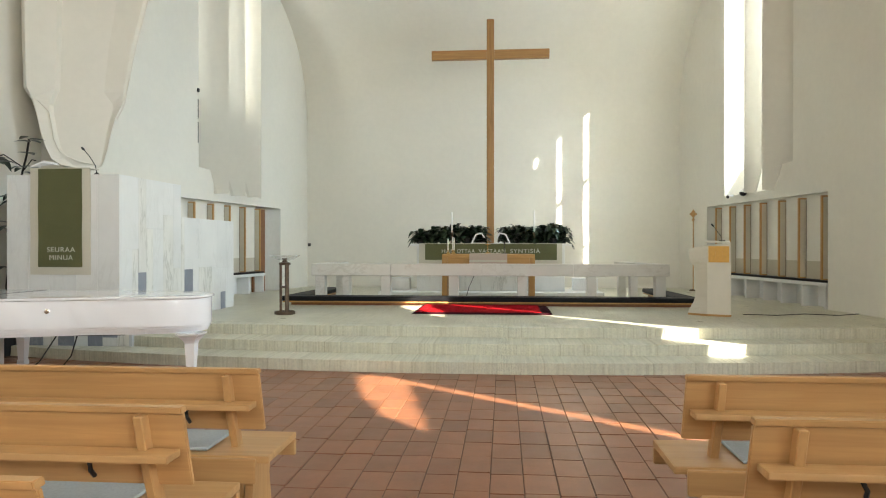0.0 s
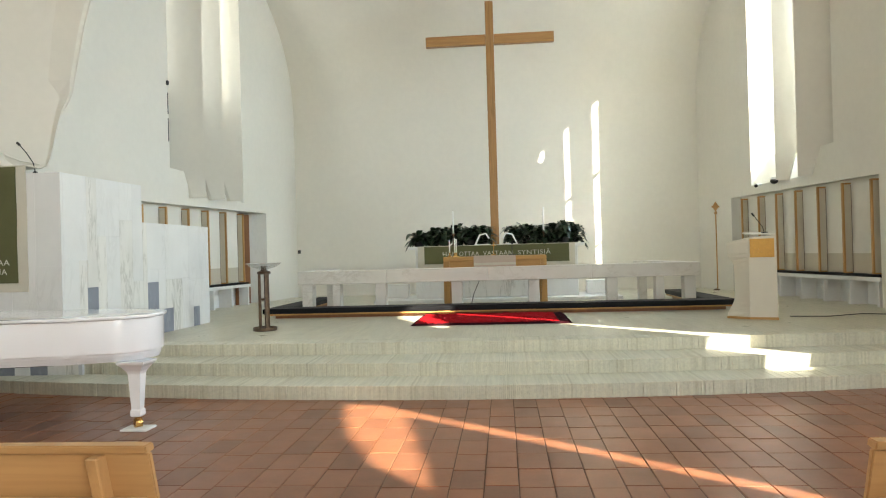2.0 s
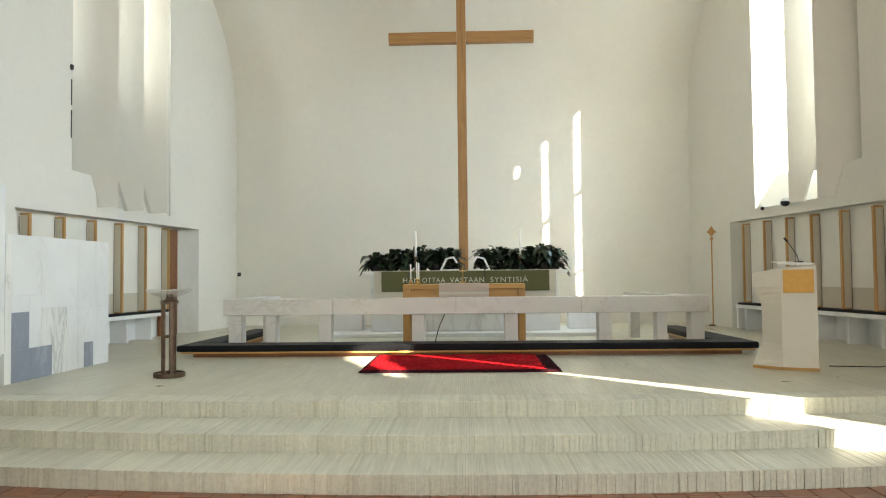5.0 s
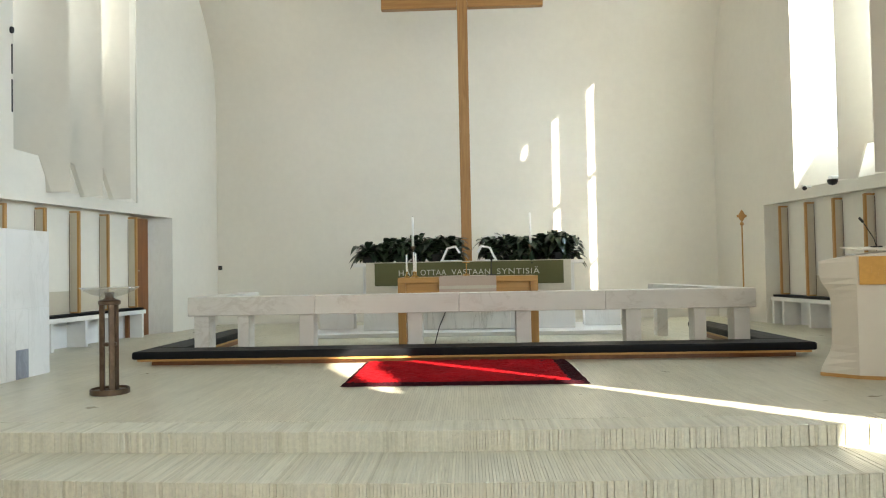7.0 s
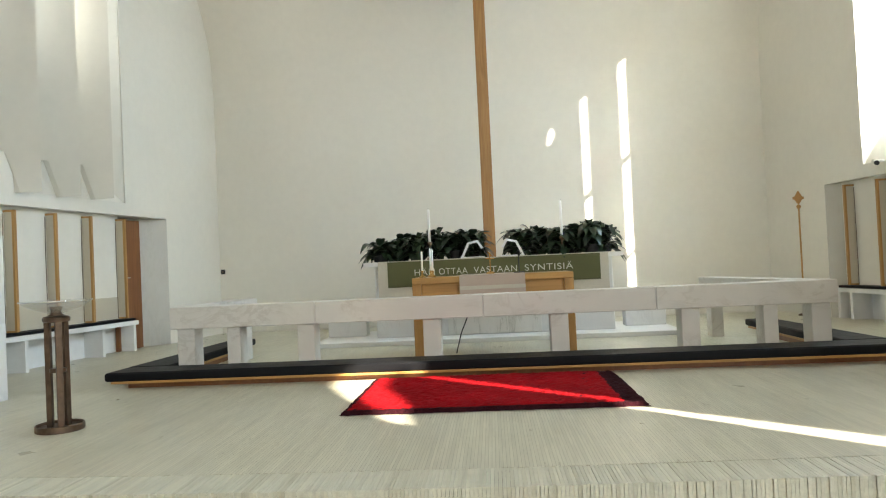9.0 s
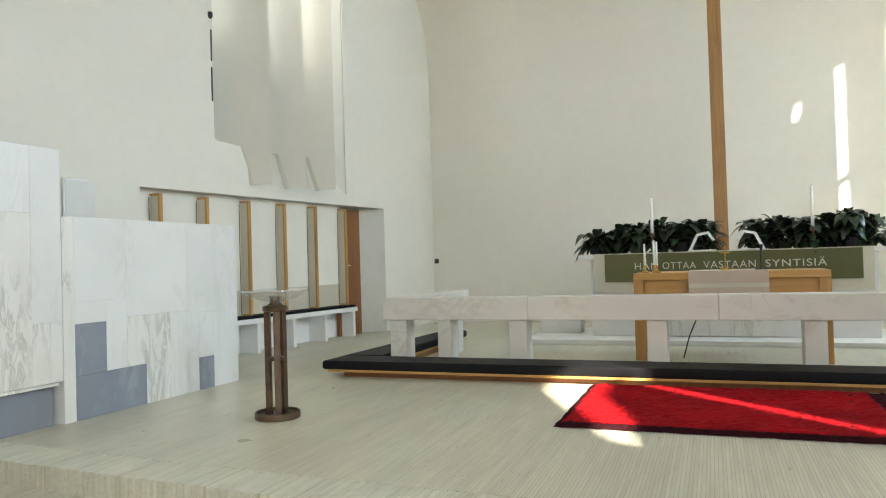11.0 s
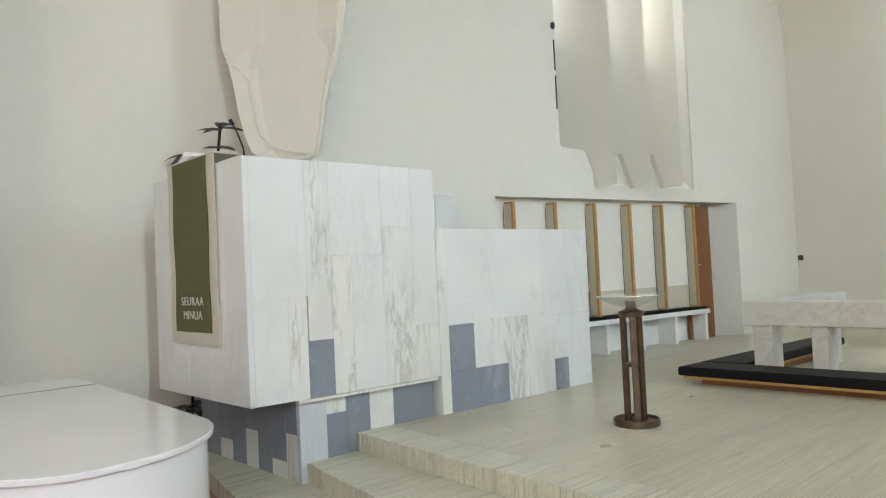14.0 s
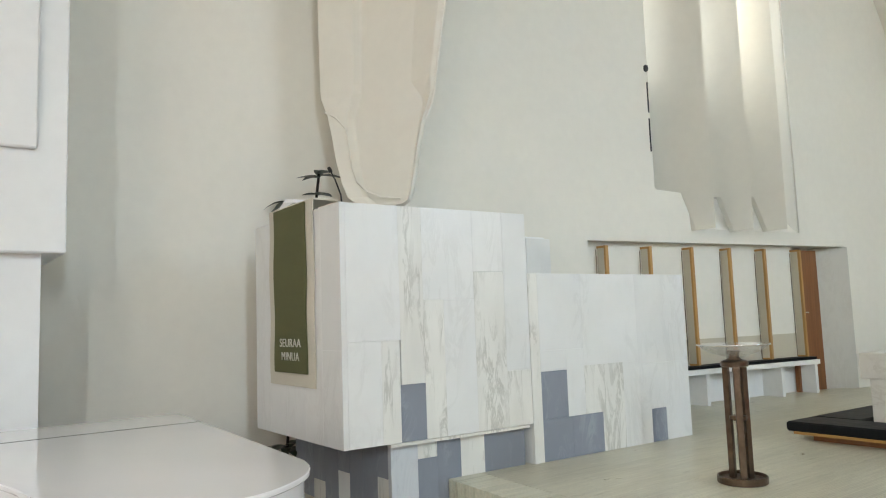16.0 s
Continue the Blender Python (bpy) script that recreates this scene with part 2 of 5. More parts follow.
k = Mat("thin_bowl_glass", (0.92, 0.94, 0.94), 0.04, Alpha=0.16)
BOWL = k.rough(k.noise(20, 2), 0.03, 0.06).m
k = Mat("carpet_red", (0.34, 0.004, 0.008), 0.98, Specular_IOR_Level=0.08)
wide = k.ramp(k.noise(2.2, 4), (0.35, 0.75), (0.65, 1.0))
CARPET_RED = k.mul(wide).mul(k.ramp(k.noise(160, 3), (0.3, 0.65), (0.7, 1.1))).bump(k.noise(160, 3), 0.6, 0.008).m
k = Mat("carpet_dark", (0.035, 0.006, 0.009), 0.98, Specular_IOR_Level=0.08)
CARPET_DARK = k.mul(k.ramp(k.noise(160, 3), (0.3, 0.5), (0.7, 1.15))).bump(k.noise(160, 3), 0.9, 0.012).m
k = Mat("snow_and_yard", (0.35, 0.36, 0.38), 0.9)
YARD = k.mul(k.ramp(k.noise(0.4, 4), (0.3, 0.6), (0.7, 1.0))).m


# ---- mesh helpers ----
def put_mesh(name, bm, mat, parent=None, label="", smooth=False):
    me = bpy.data.meshes.new(name)
    bmesh.ops.recalc_face_normals(bm, faces=bm.faces)
    bm.to_mesh(me)
    bm.free()
    for m in (mat if isinstance(mat, (list, tuple)) else [mat]):
        me.materials.append(m)
    if smooth:
        for p in me.polygons:
            p.use_smooth = True
    ob = new(name, me)
    if parent:
        ob.parent = parent
    if label:
        tagged(ob, label)
    return ob


def part(name, bm, mat, parent, label="", smooth=False):
    return put_mesh(name, bm, mat, parent, label, smooth)


def thing(name, label, category, group="", at=(0, 0, 0), turn=0.0):
    ob = new(name)
    ob.matrix_basis = pose(*at, 0, 0, turn)
    ob.empty_display_size = 0.1
    return tagged(ob, label, category, group)


def structure(ob, label="", category=""):
    return tagged(ob, label, category, "", "structure")


def box(x0, x1, y0, y1, z0, z1, bev=0.0, bm=None, segs=1):
    """A block between two corners, with eased edges."""
    b = bmesh.new()
    bmesh.ops.create_cube(b, size=1)
    for v in b.verts:
        v.co = Vector(((x0 + x1) / 2 + v.co.x * (x1 - x0), (y0 + y1) / 2 + v.co.y * (y1 - y0), (z0 + z1) / 2 + v.co.z * (z1 - z0)))
    if bev:
        bmesh.ops.bevel(b, geom=b.edges[:], offset=bev, segments=segs, affect="EDGES", profile=0.7)
    return merge(bm, b)


def merge(bm, b):
    if bm is None:
        return b
    me = bpy.data.meshes.new("tmp")
    b.to_mesh(me)
    b.free()
    bm.from_mesh(me)
    bpy.data.meshes.remove(me)
    return bm


def prism(pts, z0, z1, bev=0.0, bm=None, segs=2):
    """A plan outline raised from z0 to z1."""
    b = bmesh.new()
    f = b.faces.new([b.verts.new((x, y, z0)) for x, y in pts])
    r = bmesh.ops.extrude_face_region(b, geom=[f])
    for v in [g for g in r["geom"] if isinstance(g, bmesh.types.BMVert)]:
        v.co.z = z1
    if bev:
        bmesh.ops.bevel(b, geom=[e for e in b.edges if abs(e.verts[0].co.z - e.verts[1].co.z) < 1e-6], offset=bev, segments=segs, affect="EDGES", profile=0.7)
    return merge(bm, b)


def loft(rings, closed=True, caps=True, bm=None):
    b = bmesh.new()
    vs = [[b.verts.new(p) for p in r] for r in rings]
    n = len(vs[0])
    for a, c in zip(vs, vs[1:]):
        for i in range(n if closed else n - 1):
            j = (i + 1) % n
            b.faces.new((a[i], a[j], c[j], c[i]))
    if caps and closed:
        b.faces.new(vs[0][::-1])
        b.faces.new(vs[-1])
    return merge(bm, b)


def circle(r, z, n=24, at=(0, 0)):
    return [(at[0] + r * math.cos(2 * math.pi * i / n), at[1] + r * math.sin(2 * math.pi * i / n), z) for i in range(n)]


def lathe(profile, n=24, at=(0, 0), bm=None):
    """Rings of (radius, z) about an upright axis."""
    return loft([circle(max(r, 0.0005), z, n, at) for r, z in profile], bm=bm)


def tube(points, r, n=8, bm=None):
    pts = [Vector(p) for p in points]
    rings = []
    for i, p in enumerate(pts):
        d = (pts[min(i + 1, len(pts) - 1)] - pts[max(i - 1, 0)]).normalized()
        a = d.orthogonal().normalized()
        c = d.cross(a)
        if rings and (Vector(rings[-1][0]) - pts[i - 1]).dot(a) < 0:
            a, c = -a, -c
        rings.append([tuple(p + r * (math.cos(2 * math.pi * k / n) * a + math.sin(2 * math.pi * k / n) * c)) for k in range(n)])
    return loft(rings, bm=bm)


def sheet(outline, holes, place, depth, bm=None):
    """A wall: an outline with holes in (u, w), set into space by place(u, w, d), depth thick."""
    b = bmesh.new()
    loops = []
    for pts in [outline] + holes:
        vs = [b.verts.new((u, w, 0)) for u, w in pts]
        loops.append([b.edges.new((vs[i], vs[(i + 1) % len(vs)])) for i in range(len(vs))])
    bmesh.ops.triangle_fill(b, edges=[e for l in loops for e in l], use_beauty=True)
    r = bmesh.ops.extrude_face_region(b, geom=b.faces[:])
    up = {g for g in r["geom"] if isinstance(g, bmesh.types.BMVert)}
    for v in b.verts:
        v.co = Vector(place(v.co.x, v.co.y, depth if v in up else 0.0))
    return merge(bm, b)


# ---- plan ----
FLOOR = 0.39             # height of the chancel floor over the nave
BACK = 17.52             # the altar wall
RISERS = (7.44, 7.97, 8.60)


def left_x(y):
    return -4.805 - 0.140 * (15.95 - y)


def right_x(y):
    return 4.95 + 0.150 * (15.83 - y)


def place_left(u, w, d):
    return (left_x(u) - d, u, w)


def place_right(u, w, d):
    return (right_x(u) + d, u, w)


def bow(x, i=2):
    """The steps bend towards the altar at both ends, the lower ones more."""
    return (0.024, 0.022, 0.010)[i] * x * x


# ---- the large structure ----
NICHE = [(11.54, FLOOR - 0.03), (15.97, FLOOR - 0.03), (15.97, 2.29), (11.54, 2.29)]
BAY = [(12.55, 2.90), (12.95, 2.88), (13.15, 2.46), (15.02, 2.46), (15.02, 7.3), (12.55, 7.3)]
BAY_RIGHT = [(u + (0.12 if u > 15 else 0.0), w) for u, w in BAY]
CEIL_PROFILE = [(BACK + 0.012, 4.0), (BACK + 0.004, 4.35), (17.505, 4.75), (17.455, 5.2), (17.33, 5.6), (17.12, 6.05), (16.80, 6.5), (16.35, 6.92), (15.8, 7.3), (15.0, 7.7),
                (13.8, 8.1), (12.0, 8.5), (9.0, 8.9), (4.0, 9.2), (-9.0, 9.4)]
outline = [(9.3, -0.1), (BACK + 0.3, -0.1), (BACK + 0.3, 9.6), (9.3, 9.6)]
wall_l = put_mesh("wall_left", sheet(outline, [NICHE, BAY], place_left, 0.30), WHITE)
structure(wall_l, "white plastered side wall with a seat niche and tall window", "wall")

# its window hole lies out of view, added to hold the left fill
wall_ln = put_mesh("wall_left_nave", sheet([(-9.2, -0.1), (9.36, -0.1), (9.36, 9.6), (-9.2, 9.6)], [[(-5.8, 2.6), (-1.4, 2.6), (-1.4, 7.0), (-5.8, 7.0)]],
                                           lambda u, w, d: (left_x(u) - 0.50 - d, u, w), 0.30), WHITE)
structure(wall_ln, "white plastered nave wall set back behind the pulpit", "wall")
ret = [(left_x(9.4) - 0.29, 9.363), (left_x(9.4) - 0.29, 9.56), (left_x(9.4) - 0.81, 9.56), (left_x(9.4) - 0.81, 9.363)]
structure(put_mesh("wall_return_left", prism(ret, -0.1, 9.6), WHITE), "white plastered return between nave and chancel walls", "wall")

# right wall: same niche and bay; unseen nave slits shaped to cast the sun streaks
wall_r = put_mesh("wall_right", sheet(
    [(6.8, -0.1), (BACK + 0.3, -0.1), (BACK + 0.3, 9.6), (6.8, 9.6)], [NICHE, BAY_RIGHT], place_right, 0.30), WHITE)
structure(wall_r, "white plastered side wall with a seat niche and tall window", "wall")
wall_n = put_mesh("wall_right_nave", sheet(
    [(-9.2, -0.1), (6.8, -0.1), (6.8, 9.6), (-9.2, 9.6)],
    # inferred slit windows, outlines traced back from the sun patches
    [[(-0.30, 3.3), (-0.08, 3.3), (-0.45, 6.2), (-0.76, 6.52), (-1.3, 6.52), (-1.9, 6.42), (-2.3, 6.27), (-2.48, 5.94), (-1.7, 5.95), (-0.68, 6.02)],
     [(4.46, 2.99), (5.03, 2.62), (5.19, 3.03), (5.20, 3.3), (5.15, 3.55), (5.12, 4.7), (5.12, 6.15), (4.8, 6.45), (4.4, 6.48), (3.86, 6.47), (3.4, 6.27), (3.0, 6.07), (3.05, 5.88), (3.5, 5.92), (4.2, 6.08), (4.9, 6.0), (4.92, 4.6), (4.72, 3.7), (4.52, 3.3)],
     # added opening out of view for the right fill
     [(-8.6, 1.5), (-5.3, 1.5), (-5.3, 5.2), (-8.6, 5.2)]], place_right, 0.06), WHITE)
structure(wall_n, "unseen white plastered nave wall, narrow slit windows shaped to cast sun patches", "wall")
back = put_mesh("wall_altar", box(-5.2, 5.3, BACK, BACK + 0.3, FLOOR - 0.4, 9.6), WHITE)
structure(back, "plain white plastered altar wall", "wall")
# stays out of view; the high opening is added for the rear fill
rear = put_mesh("wall_rear", sheet([(-9.5, -0.1), (9.5, -0.1), (9.5, 9.6), (-9.5, 9.6)], [[(-4.6, 5.3), (4.6, 5.3), (4.6, 7.7), (-4.6, 7.7)]],
                                   lambda u, w, d: (u, -9.0 - d, w), 0.3), WHITE)
structure(rear, "unseen white plastered rear wall with an added high opening", "wall")

# the ceiling sweeps down into the altar wall
n_c = []
for i in range(len(CEIL_PROFILE) - 1):
    (y0, z0), (y1, z1) = CEIL_PROFILE[i], CEIL_PROFILE[i + 1]
    for q in range(3):
        n_c.append((y0 + (y1 - y0) * q / 3, z0 + (z1 - z0) * q / 3))
n_c.append(CEIL_PROFILE[-1])
for _ in range(2):
    n_c = [n_c[0]] + [tuple((n_c[i - 1][a] + 2 * n_c[i][a] + n_c[i + 1][a]) / 4 for a in (0, 1)) for i in range(1, len(n_c) - 1)] + [n_c[-1]]
under = loft([[(left_x(y) - 0.25 + (right_x(y) - left_x(y) + 0.5) * q / 6, y, z) for q in range(7)] for y, z in n_c], closed=False)
loft([[(left_x(y) - 0.25, y + 0.05, z + 0.25), (right_x(y) + 0.25, y + 0.05, z + 0.25)] for y, z in n_c], closed=False, bm=under)
ceil = put_mesh("ceiling", under, WHITE, smooth=True)
structure(ceil, "white ceiling curving down into the altar wall", "ceiling")

# nave ground and the yard outside
structure(put_mesh("ground", box(-120, 120, -120, 120, -0.5, -0.16), YARD), "pale yard outside the church", "ground")
structure(put_mesh("floor", box(-9.5, 9.5, -9.2, 9.0, -0.12, -0.006), MORTAR), "dark mortar bed under terracotta tiles", "floor")

# chancel floor, following the bow of the top step
edge = [(x / 2, RISERS[2] + 0.297 + bow(x / 2)) for x in range(-13, 14)]
structure(put_mesh("chancel_floor", prism(edge + [(7.0, BACK + 0.2), (-7.0, BACK + 0.2)], FLOOR - 0.2, FLOOR), STRIP_FLOOR), "pale marble strip floor of the chancel", "floor")


def niche(side, name):
    """The lined recess behind the bench."""
    place = place_left if side < 0 else place_right
    b = bmesh.new()
    for poly in ([(11.40, 0.30), (16.1, 0.30), (16.1, 0.42), (11.40, 0.42)],):
        vs = [b.verts.new(place(u, FLOOR - 0.05, d)) for u, d in poly] + [b.verts.new(place(u, 2.45, d)) for u, d in poly]
        for i in range(4):
            j = (i + 1) % 4
            b.faces.new((vs[i], vs[j], vs[j + 4], vs[i + 4]))
        b.faces.new(vs[:4][::-1]), b.faces.new(vs[4:])
    structure(put_mesh(name, b, WHITE), "white back of the seat niche", "wall")
    end = 15.04 if side < 0 else 15.96
    up = sheet([(11.545, 0.858), (end, 0.858), (end, 2.288), (11.545, 2.288)], [], lambda u, w, d: place(u, w, 0.13 + d), 0.165)
    structure(put_mesh(name.replace("niche", "niche_panelling"), up, WHITE), "white panelling between the upright pads", "wall")
    # beige dado strip behind the seat
    b = bmesh.new()
    q = [place(u, w, d) for d in (0.122, 0.132) for u, w in ((11.56, 0.86), (15.03, 0.86), (15.03, 1.16), (11.56, 1.16))]
    vs = [b.verts.new(c) for c in q]
    for f in ((0, 1, 2, 3), (7, 6, 5, 4), (0, 4, 5, 1), (1, 5, 6, 2), (2, 6, 7, 3), (3, 7, 4, 0)):
        b.faces.new([vs[i] for i in f])
    structure(put_mesh("dado_" + name.split("_")[-1], b, CREAM), "beige padded back strip above the bench", "trim")


niche(-1, "niche_left")
niche(1, "niche_right")
# splayed jamb at the altar end of each niche
for side, nm in ((-1, "left"), (1, "right")):
    fx = left_x if side < 0 else right_x
    j = [(fx(15.97) - side * 0.002, 15.968), (fx(15.97), 16.05), (fx(16.0) + side * 0.32, 16.05), (fx(15.6) + side * 0.30, 15.60)]
    structure(put_mesh("niche_jamb_" + nm, prism(j, FLOOR, 2.288), marble("jamb_stone_" + nm, (0.55, 0.53, 0.47), (0.4, 0.37, 0.3), 0.2, 0.5)), "stone jamb of the seat niche", "trim")


def louvre_bay(side, name):
    """Tall plaster blades set slantwise in the window; glass behind them."""
    fx = left_x if side < 0 else right_x
    far = 15.02 if side < 0 else 15.14

    def at(y, d):
        return (fx(y) + side * d, y)

    def blade(prof, front, back):
        b = bmesh.new()
        f = [b.verts.new((*at(y, front(y)), z)) for y, z in prof]
        g = [b.verts.new((*at(y, back(y)), z)) for y, z in prof]
        b.faces.new(f), b.faces.new(g[::-1])
        n = len(prof)
        for a in range(n):
            c = (a + 1) % n
            b.faces.new((f[a], f[c], g[c], g[a]))
        return b

    bay = thing(name, "tall chancel window behind slanting white plaster blades", "window")
    tagged(bay, kind="structure")
    # left fins take the shade-toned copy, right ones the plain wall white
    skin = SHADED_BLADE if side < 0 else WHITE
    z1 = 7.6
    # fins lean out of the wall towards the altar, each one cut away at its foot
    lean, cut = (3.0, 0.37) if side < 0 else (1.2, 0.66)
    for tip, off, deep in (((13.15, 0.27, 0.40), (13.77, 0.28, 0.40), (14.20, 0.40, 0.40)) if side < 0 else ((13.10, 0.25, 0.40), (13.77, 0.25, 0.40))):
        root = tip - (off + deep) / lean
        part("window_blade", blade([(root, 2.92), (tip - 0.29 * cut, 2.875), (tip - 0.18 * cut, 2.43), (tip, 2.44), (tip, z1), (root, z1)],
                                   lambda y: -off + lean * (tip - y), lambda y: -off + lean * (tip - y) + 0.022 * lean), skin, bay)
    if side < 0:
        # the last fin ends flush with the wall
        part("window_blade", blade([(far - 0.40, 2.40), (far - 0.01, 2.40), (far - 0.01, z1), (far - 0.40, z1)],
                                   lambda y: 0.004 + 1.0 * (far - y), lambda y: 0.06 + 1.0 * (far - y)), SHADED_BLADE, bay)
    part("far_jamb", prism([at(far, 0.295), at(far - 0.22, 0.62), at(far + 0.2, 0.62), at(far + 0.25, 0.305)], 2.3, z1), WHITE, bay)
    part("near_jamb", prism([at(12.55, 0.295), at(12.55, 0.62), at(12.3, 0.62), at(12.3, 0.31)], 2.3, z1), WHITE, bay)
    ring = [[(*at(y, 0.02), 2.46), (*at(y, 0.36), 3.02), (*at(y, 0.62), 3.1), (*at(y, 0.62), 2.35), (*at(y, 0.31), 2.35)] for y in (12.5, far + 0.05)]
    part("sill", loft(ring), WHITE, bay)
    part("head", prism([at(12.4, 0.305), at(far + 0.1, 0.305), at(far + 0.1, 0.62), at(12.4, 0.62)], 7.3, 7.6), WHITE, bay)
    # assumed frosting and clear slits, laid out to cast the altar wall's sun stripes
    slits = ((13.82, 13.93), (14.52, 14.70)) if side > 0 else ()
    edges = [12.5] + [e for sl in slits for e in sl] + [far]
    zs = (3.0, 5.36, 5.44, 7.3)
    for i in range(0, len(edges), 2):
        for z0, zt in ((zs[0], zs[1]), (zs[2], zs[3])):
            a, c = edges[i], edges[i + 1]
            if side > 0 and i == 0 and z0 > 5:
                # a small clear opening high in the frosted pane, added to cast an oval sun spot
                bm = sheet([(a, z0), (c, z0), (c, zt), (a, zt)], [[(13.19, 6.84), (13.26, 6.80), (13.31, 6.90), (13.29, 7.04), (13.22, 7.02)]], lambda u, w, d: (*at(u, 0.45 + d), w), 0.006)
            else:
                bm = prism([at(a, 0.45), at(c, 0.45), at(c, 0.456), at(a, 0.456)], z0, zt)
            part("pane", bm, FROSTED, bay)
    for a, c in slits:
        for z0, zt in ((zs[0], zs[1]), (zs[2], zs[3])):
            g = part("clear_pane", prism([at(a, 0.452), at(c, 0.452), at(c, 0.456), at(a, 0.456)], z0, min(zt, 7.03)), GLASS, bay)
            g.visible_shadow = False
        part("slit_head", prism([at(a, 0.445), at(c, 0.445), at(c, 0.46), at(a, 0.46)], 7.03, 7.3), BENCH_WHITE, bay)
        part("slit_bar", prism([at(a, 0.445), at(c, 0.445), at(c, 0.46), at(a, 0.46)], 3.77, 3.83), BENCH_WHITE, bay)
    part("transom", prism([at(12.5, 0.44), at(far, 0.44), at(far, 0.48), at(12.5, 0.48)], zs[1], zs[2]), BENCH_WHITE, bay)
    return bay


louvre_bay(-1, "window_1")
louvre_bay(1, "window_2")


# ---- chancel things ----
def niche_fin(side, y, lab):
    """An upright padded board with a wooden frame, standing out of the niche back."""
    fx = left_x if side < 0 else right_x
    f = thing("niche_panel", lab, "wall panel", "upright panels in the seat niches", (fx(y), y, 0.0), 0)
    s = side
    def span(a, c):
        return min(s * a, s * c), max(s * a, s * c)
    part("pad", box(*span(0.03, 0.125), -0.018, 0.018, 0.88, 2.215), CREAM, f)
    part("front_edge", box(*span(0.0, 0.03), -0.024, 0.024, 0.86, 2.24, 0.004), GOLD_WOOD_Z, f)
    part("top_edge", box(*span(0.03, 0.135), -0.022, 0.022, 2.215, 2.24), GOLD_WOOD_Z, f)
    part("bottom_edge", box(*span(0.03, 0.135), -0.022, 0.022, 0.86, 0.88), GOLD_WOOD_Z, f)
    part("cord", tube([(s * 0.116, -0.05, 2.2), (s * 0.116, -0.055, 1.6), (s * 0.116, -0.05, 0.87)], 0.004, 6), BRONZE, f)


for y in (11.80, 12.43, 13.08, 13.71, 14.33, 15.0):
    niche_fin(-1, y, "cream padded upright panel with honey wood edging")
for y in (11.73, 12.39, 13.03, 13.68, 14.30, 14.92, 15.57):
    niche_fin(1, y, "cream padded upright panel with honey wood edging")


def niche_bench(side, y0, y1, legs):
    fx = left_x if side < 0 else right_x

    def quad(ya, yb, d0, d1):
        return [(fx(ya) + side * d0, ya), (fx(yb) + side * d0, yb), (fx(yb) + side * d1, yb), (fx(ya) + side * d1, ya)]
    b = thing("wall_bench", "white bench with black seat cushion in the wall niche", "bench", "wall benches")
    part("seat", prism(quad(y0, y1, 0.0, 0.28), 0.755, 0.815, 0.006), BENCH_WHITE, b)
    part("cushion", prism(quad(y0 + 0.02, y1 - 0.03, 0.02, 0.27), 0.815, 0.852, 0.012), LEATHER, b)
    for y in legs:
        part("leg", prism(quad(y - 0.025, y + 0.025, 0.012, 0.28), FLOOR, 0.755), BENCH_WHITE, b)
    part("back_board", prism(quad(y0, y1, 0.27, 0.295), FLOOR, 0.75), BENCH_WHITE, b)


niche_bench(-1, 11.56, 15.22, [11.9, 12.55, 13.2, 13.85, 14.5, 15.15])
niche_bench(1, 11.58, 15.85, [11.65, 12.3, 12.95, 13.6, 14.25, 14.9, 15.55, 15.82])
d = thing("door_1", "brown wooden door at the end of the niche", "door")
tagged(d, kind="structure")
part("leaf", prism([(left_x(15.08) - 0.20, 15.08), (left_x(15.62) - 0.20, 15.62), (left_x(15.62) - 0.25, 15.62), (left_x(15.08) - 0.25, 15.08)], FLOOR, 2.25, 0.004), DOOR_WOOD, d)
part("door_handle", tube([(left_x(15.2) - 0.2, 15.2, 1.42), (left_x(15.2) - 0.15, 15.2, 1.42), (left_x(15.2) - 0.15, 15.32, 1.42)], 0.009), CHROME, d)

# cross behind the altar
c = thing("cross", "tall honey-coloured wooden cross standing behind the altar", "cross", at=(0.105, 16.11, FLOOR))
part("upright", box(-0.085, 0.085, -0.07, 0.07, 0, 6.23, 0.006), OAK_Z, c)
part("left_arm", box(-1.355, -0.087, -0.065, 0.065, 5.32, 5.53, 0.006), OAK_X, c)
part("right_arm", box(0.087, 1.345, -0.065, 0.065, 5.32, 5.53, 0.006), OAK_X, c)

# marble altar table behind, with its green cloth
a = thing("altar_block", "long white marble altar block with a plinth", "altar", at=(0.12, 14.83, FLOOR))
part("body", box(-1.58, 1.58, 0.10, 0.75, 0.06, 1.02, 0.006), MARBLE, a)
part("top_slab", box(-1.72, 1.72, 0.04, 0.85, 1.02, 1.075, 0.006), MARBLE, a)
part("plinth", box(-2.35, 2.35, -0.35, 1.2, 0.0, 0.06, 0.006), MARBLE, a)
part("front_slab", box(-0.62, 0.62, 0.075, 0.10, 0.07, 0.62, 0.004), VEINED, a)
for x in (-2.2, 1.9):
    part("side_wing", box(x - 0.12, x + 0.42, 0.45, 0.70, 0.06, 0.33, 0.006), MARBLE, a)


def letters(body, size, mat, parent, name="lettering", depth=0.002):
    cu = bpy.data.curves.new(name, "FONT")
    cu.body, cu.size, cu.extrude, cu.align_x, cu.align_y = body, size, depth, "CENTER", "CENTER"
    cu.space_character = 1.12
    tmp = new("tmp_text", cu)
    me = bpy.data.meshes.new_from_object(tmp.evaluated_get(bpy.context.evaluated_depsgraph_get()))
    bpy.data.objects.remove(tmp)
    me.materials.clear()
    me.materials.append(mat)
    ob = new(name, me)
    ob.parent = parent
    return ob


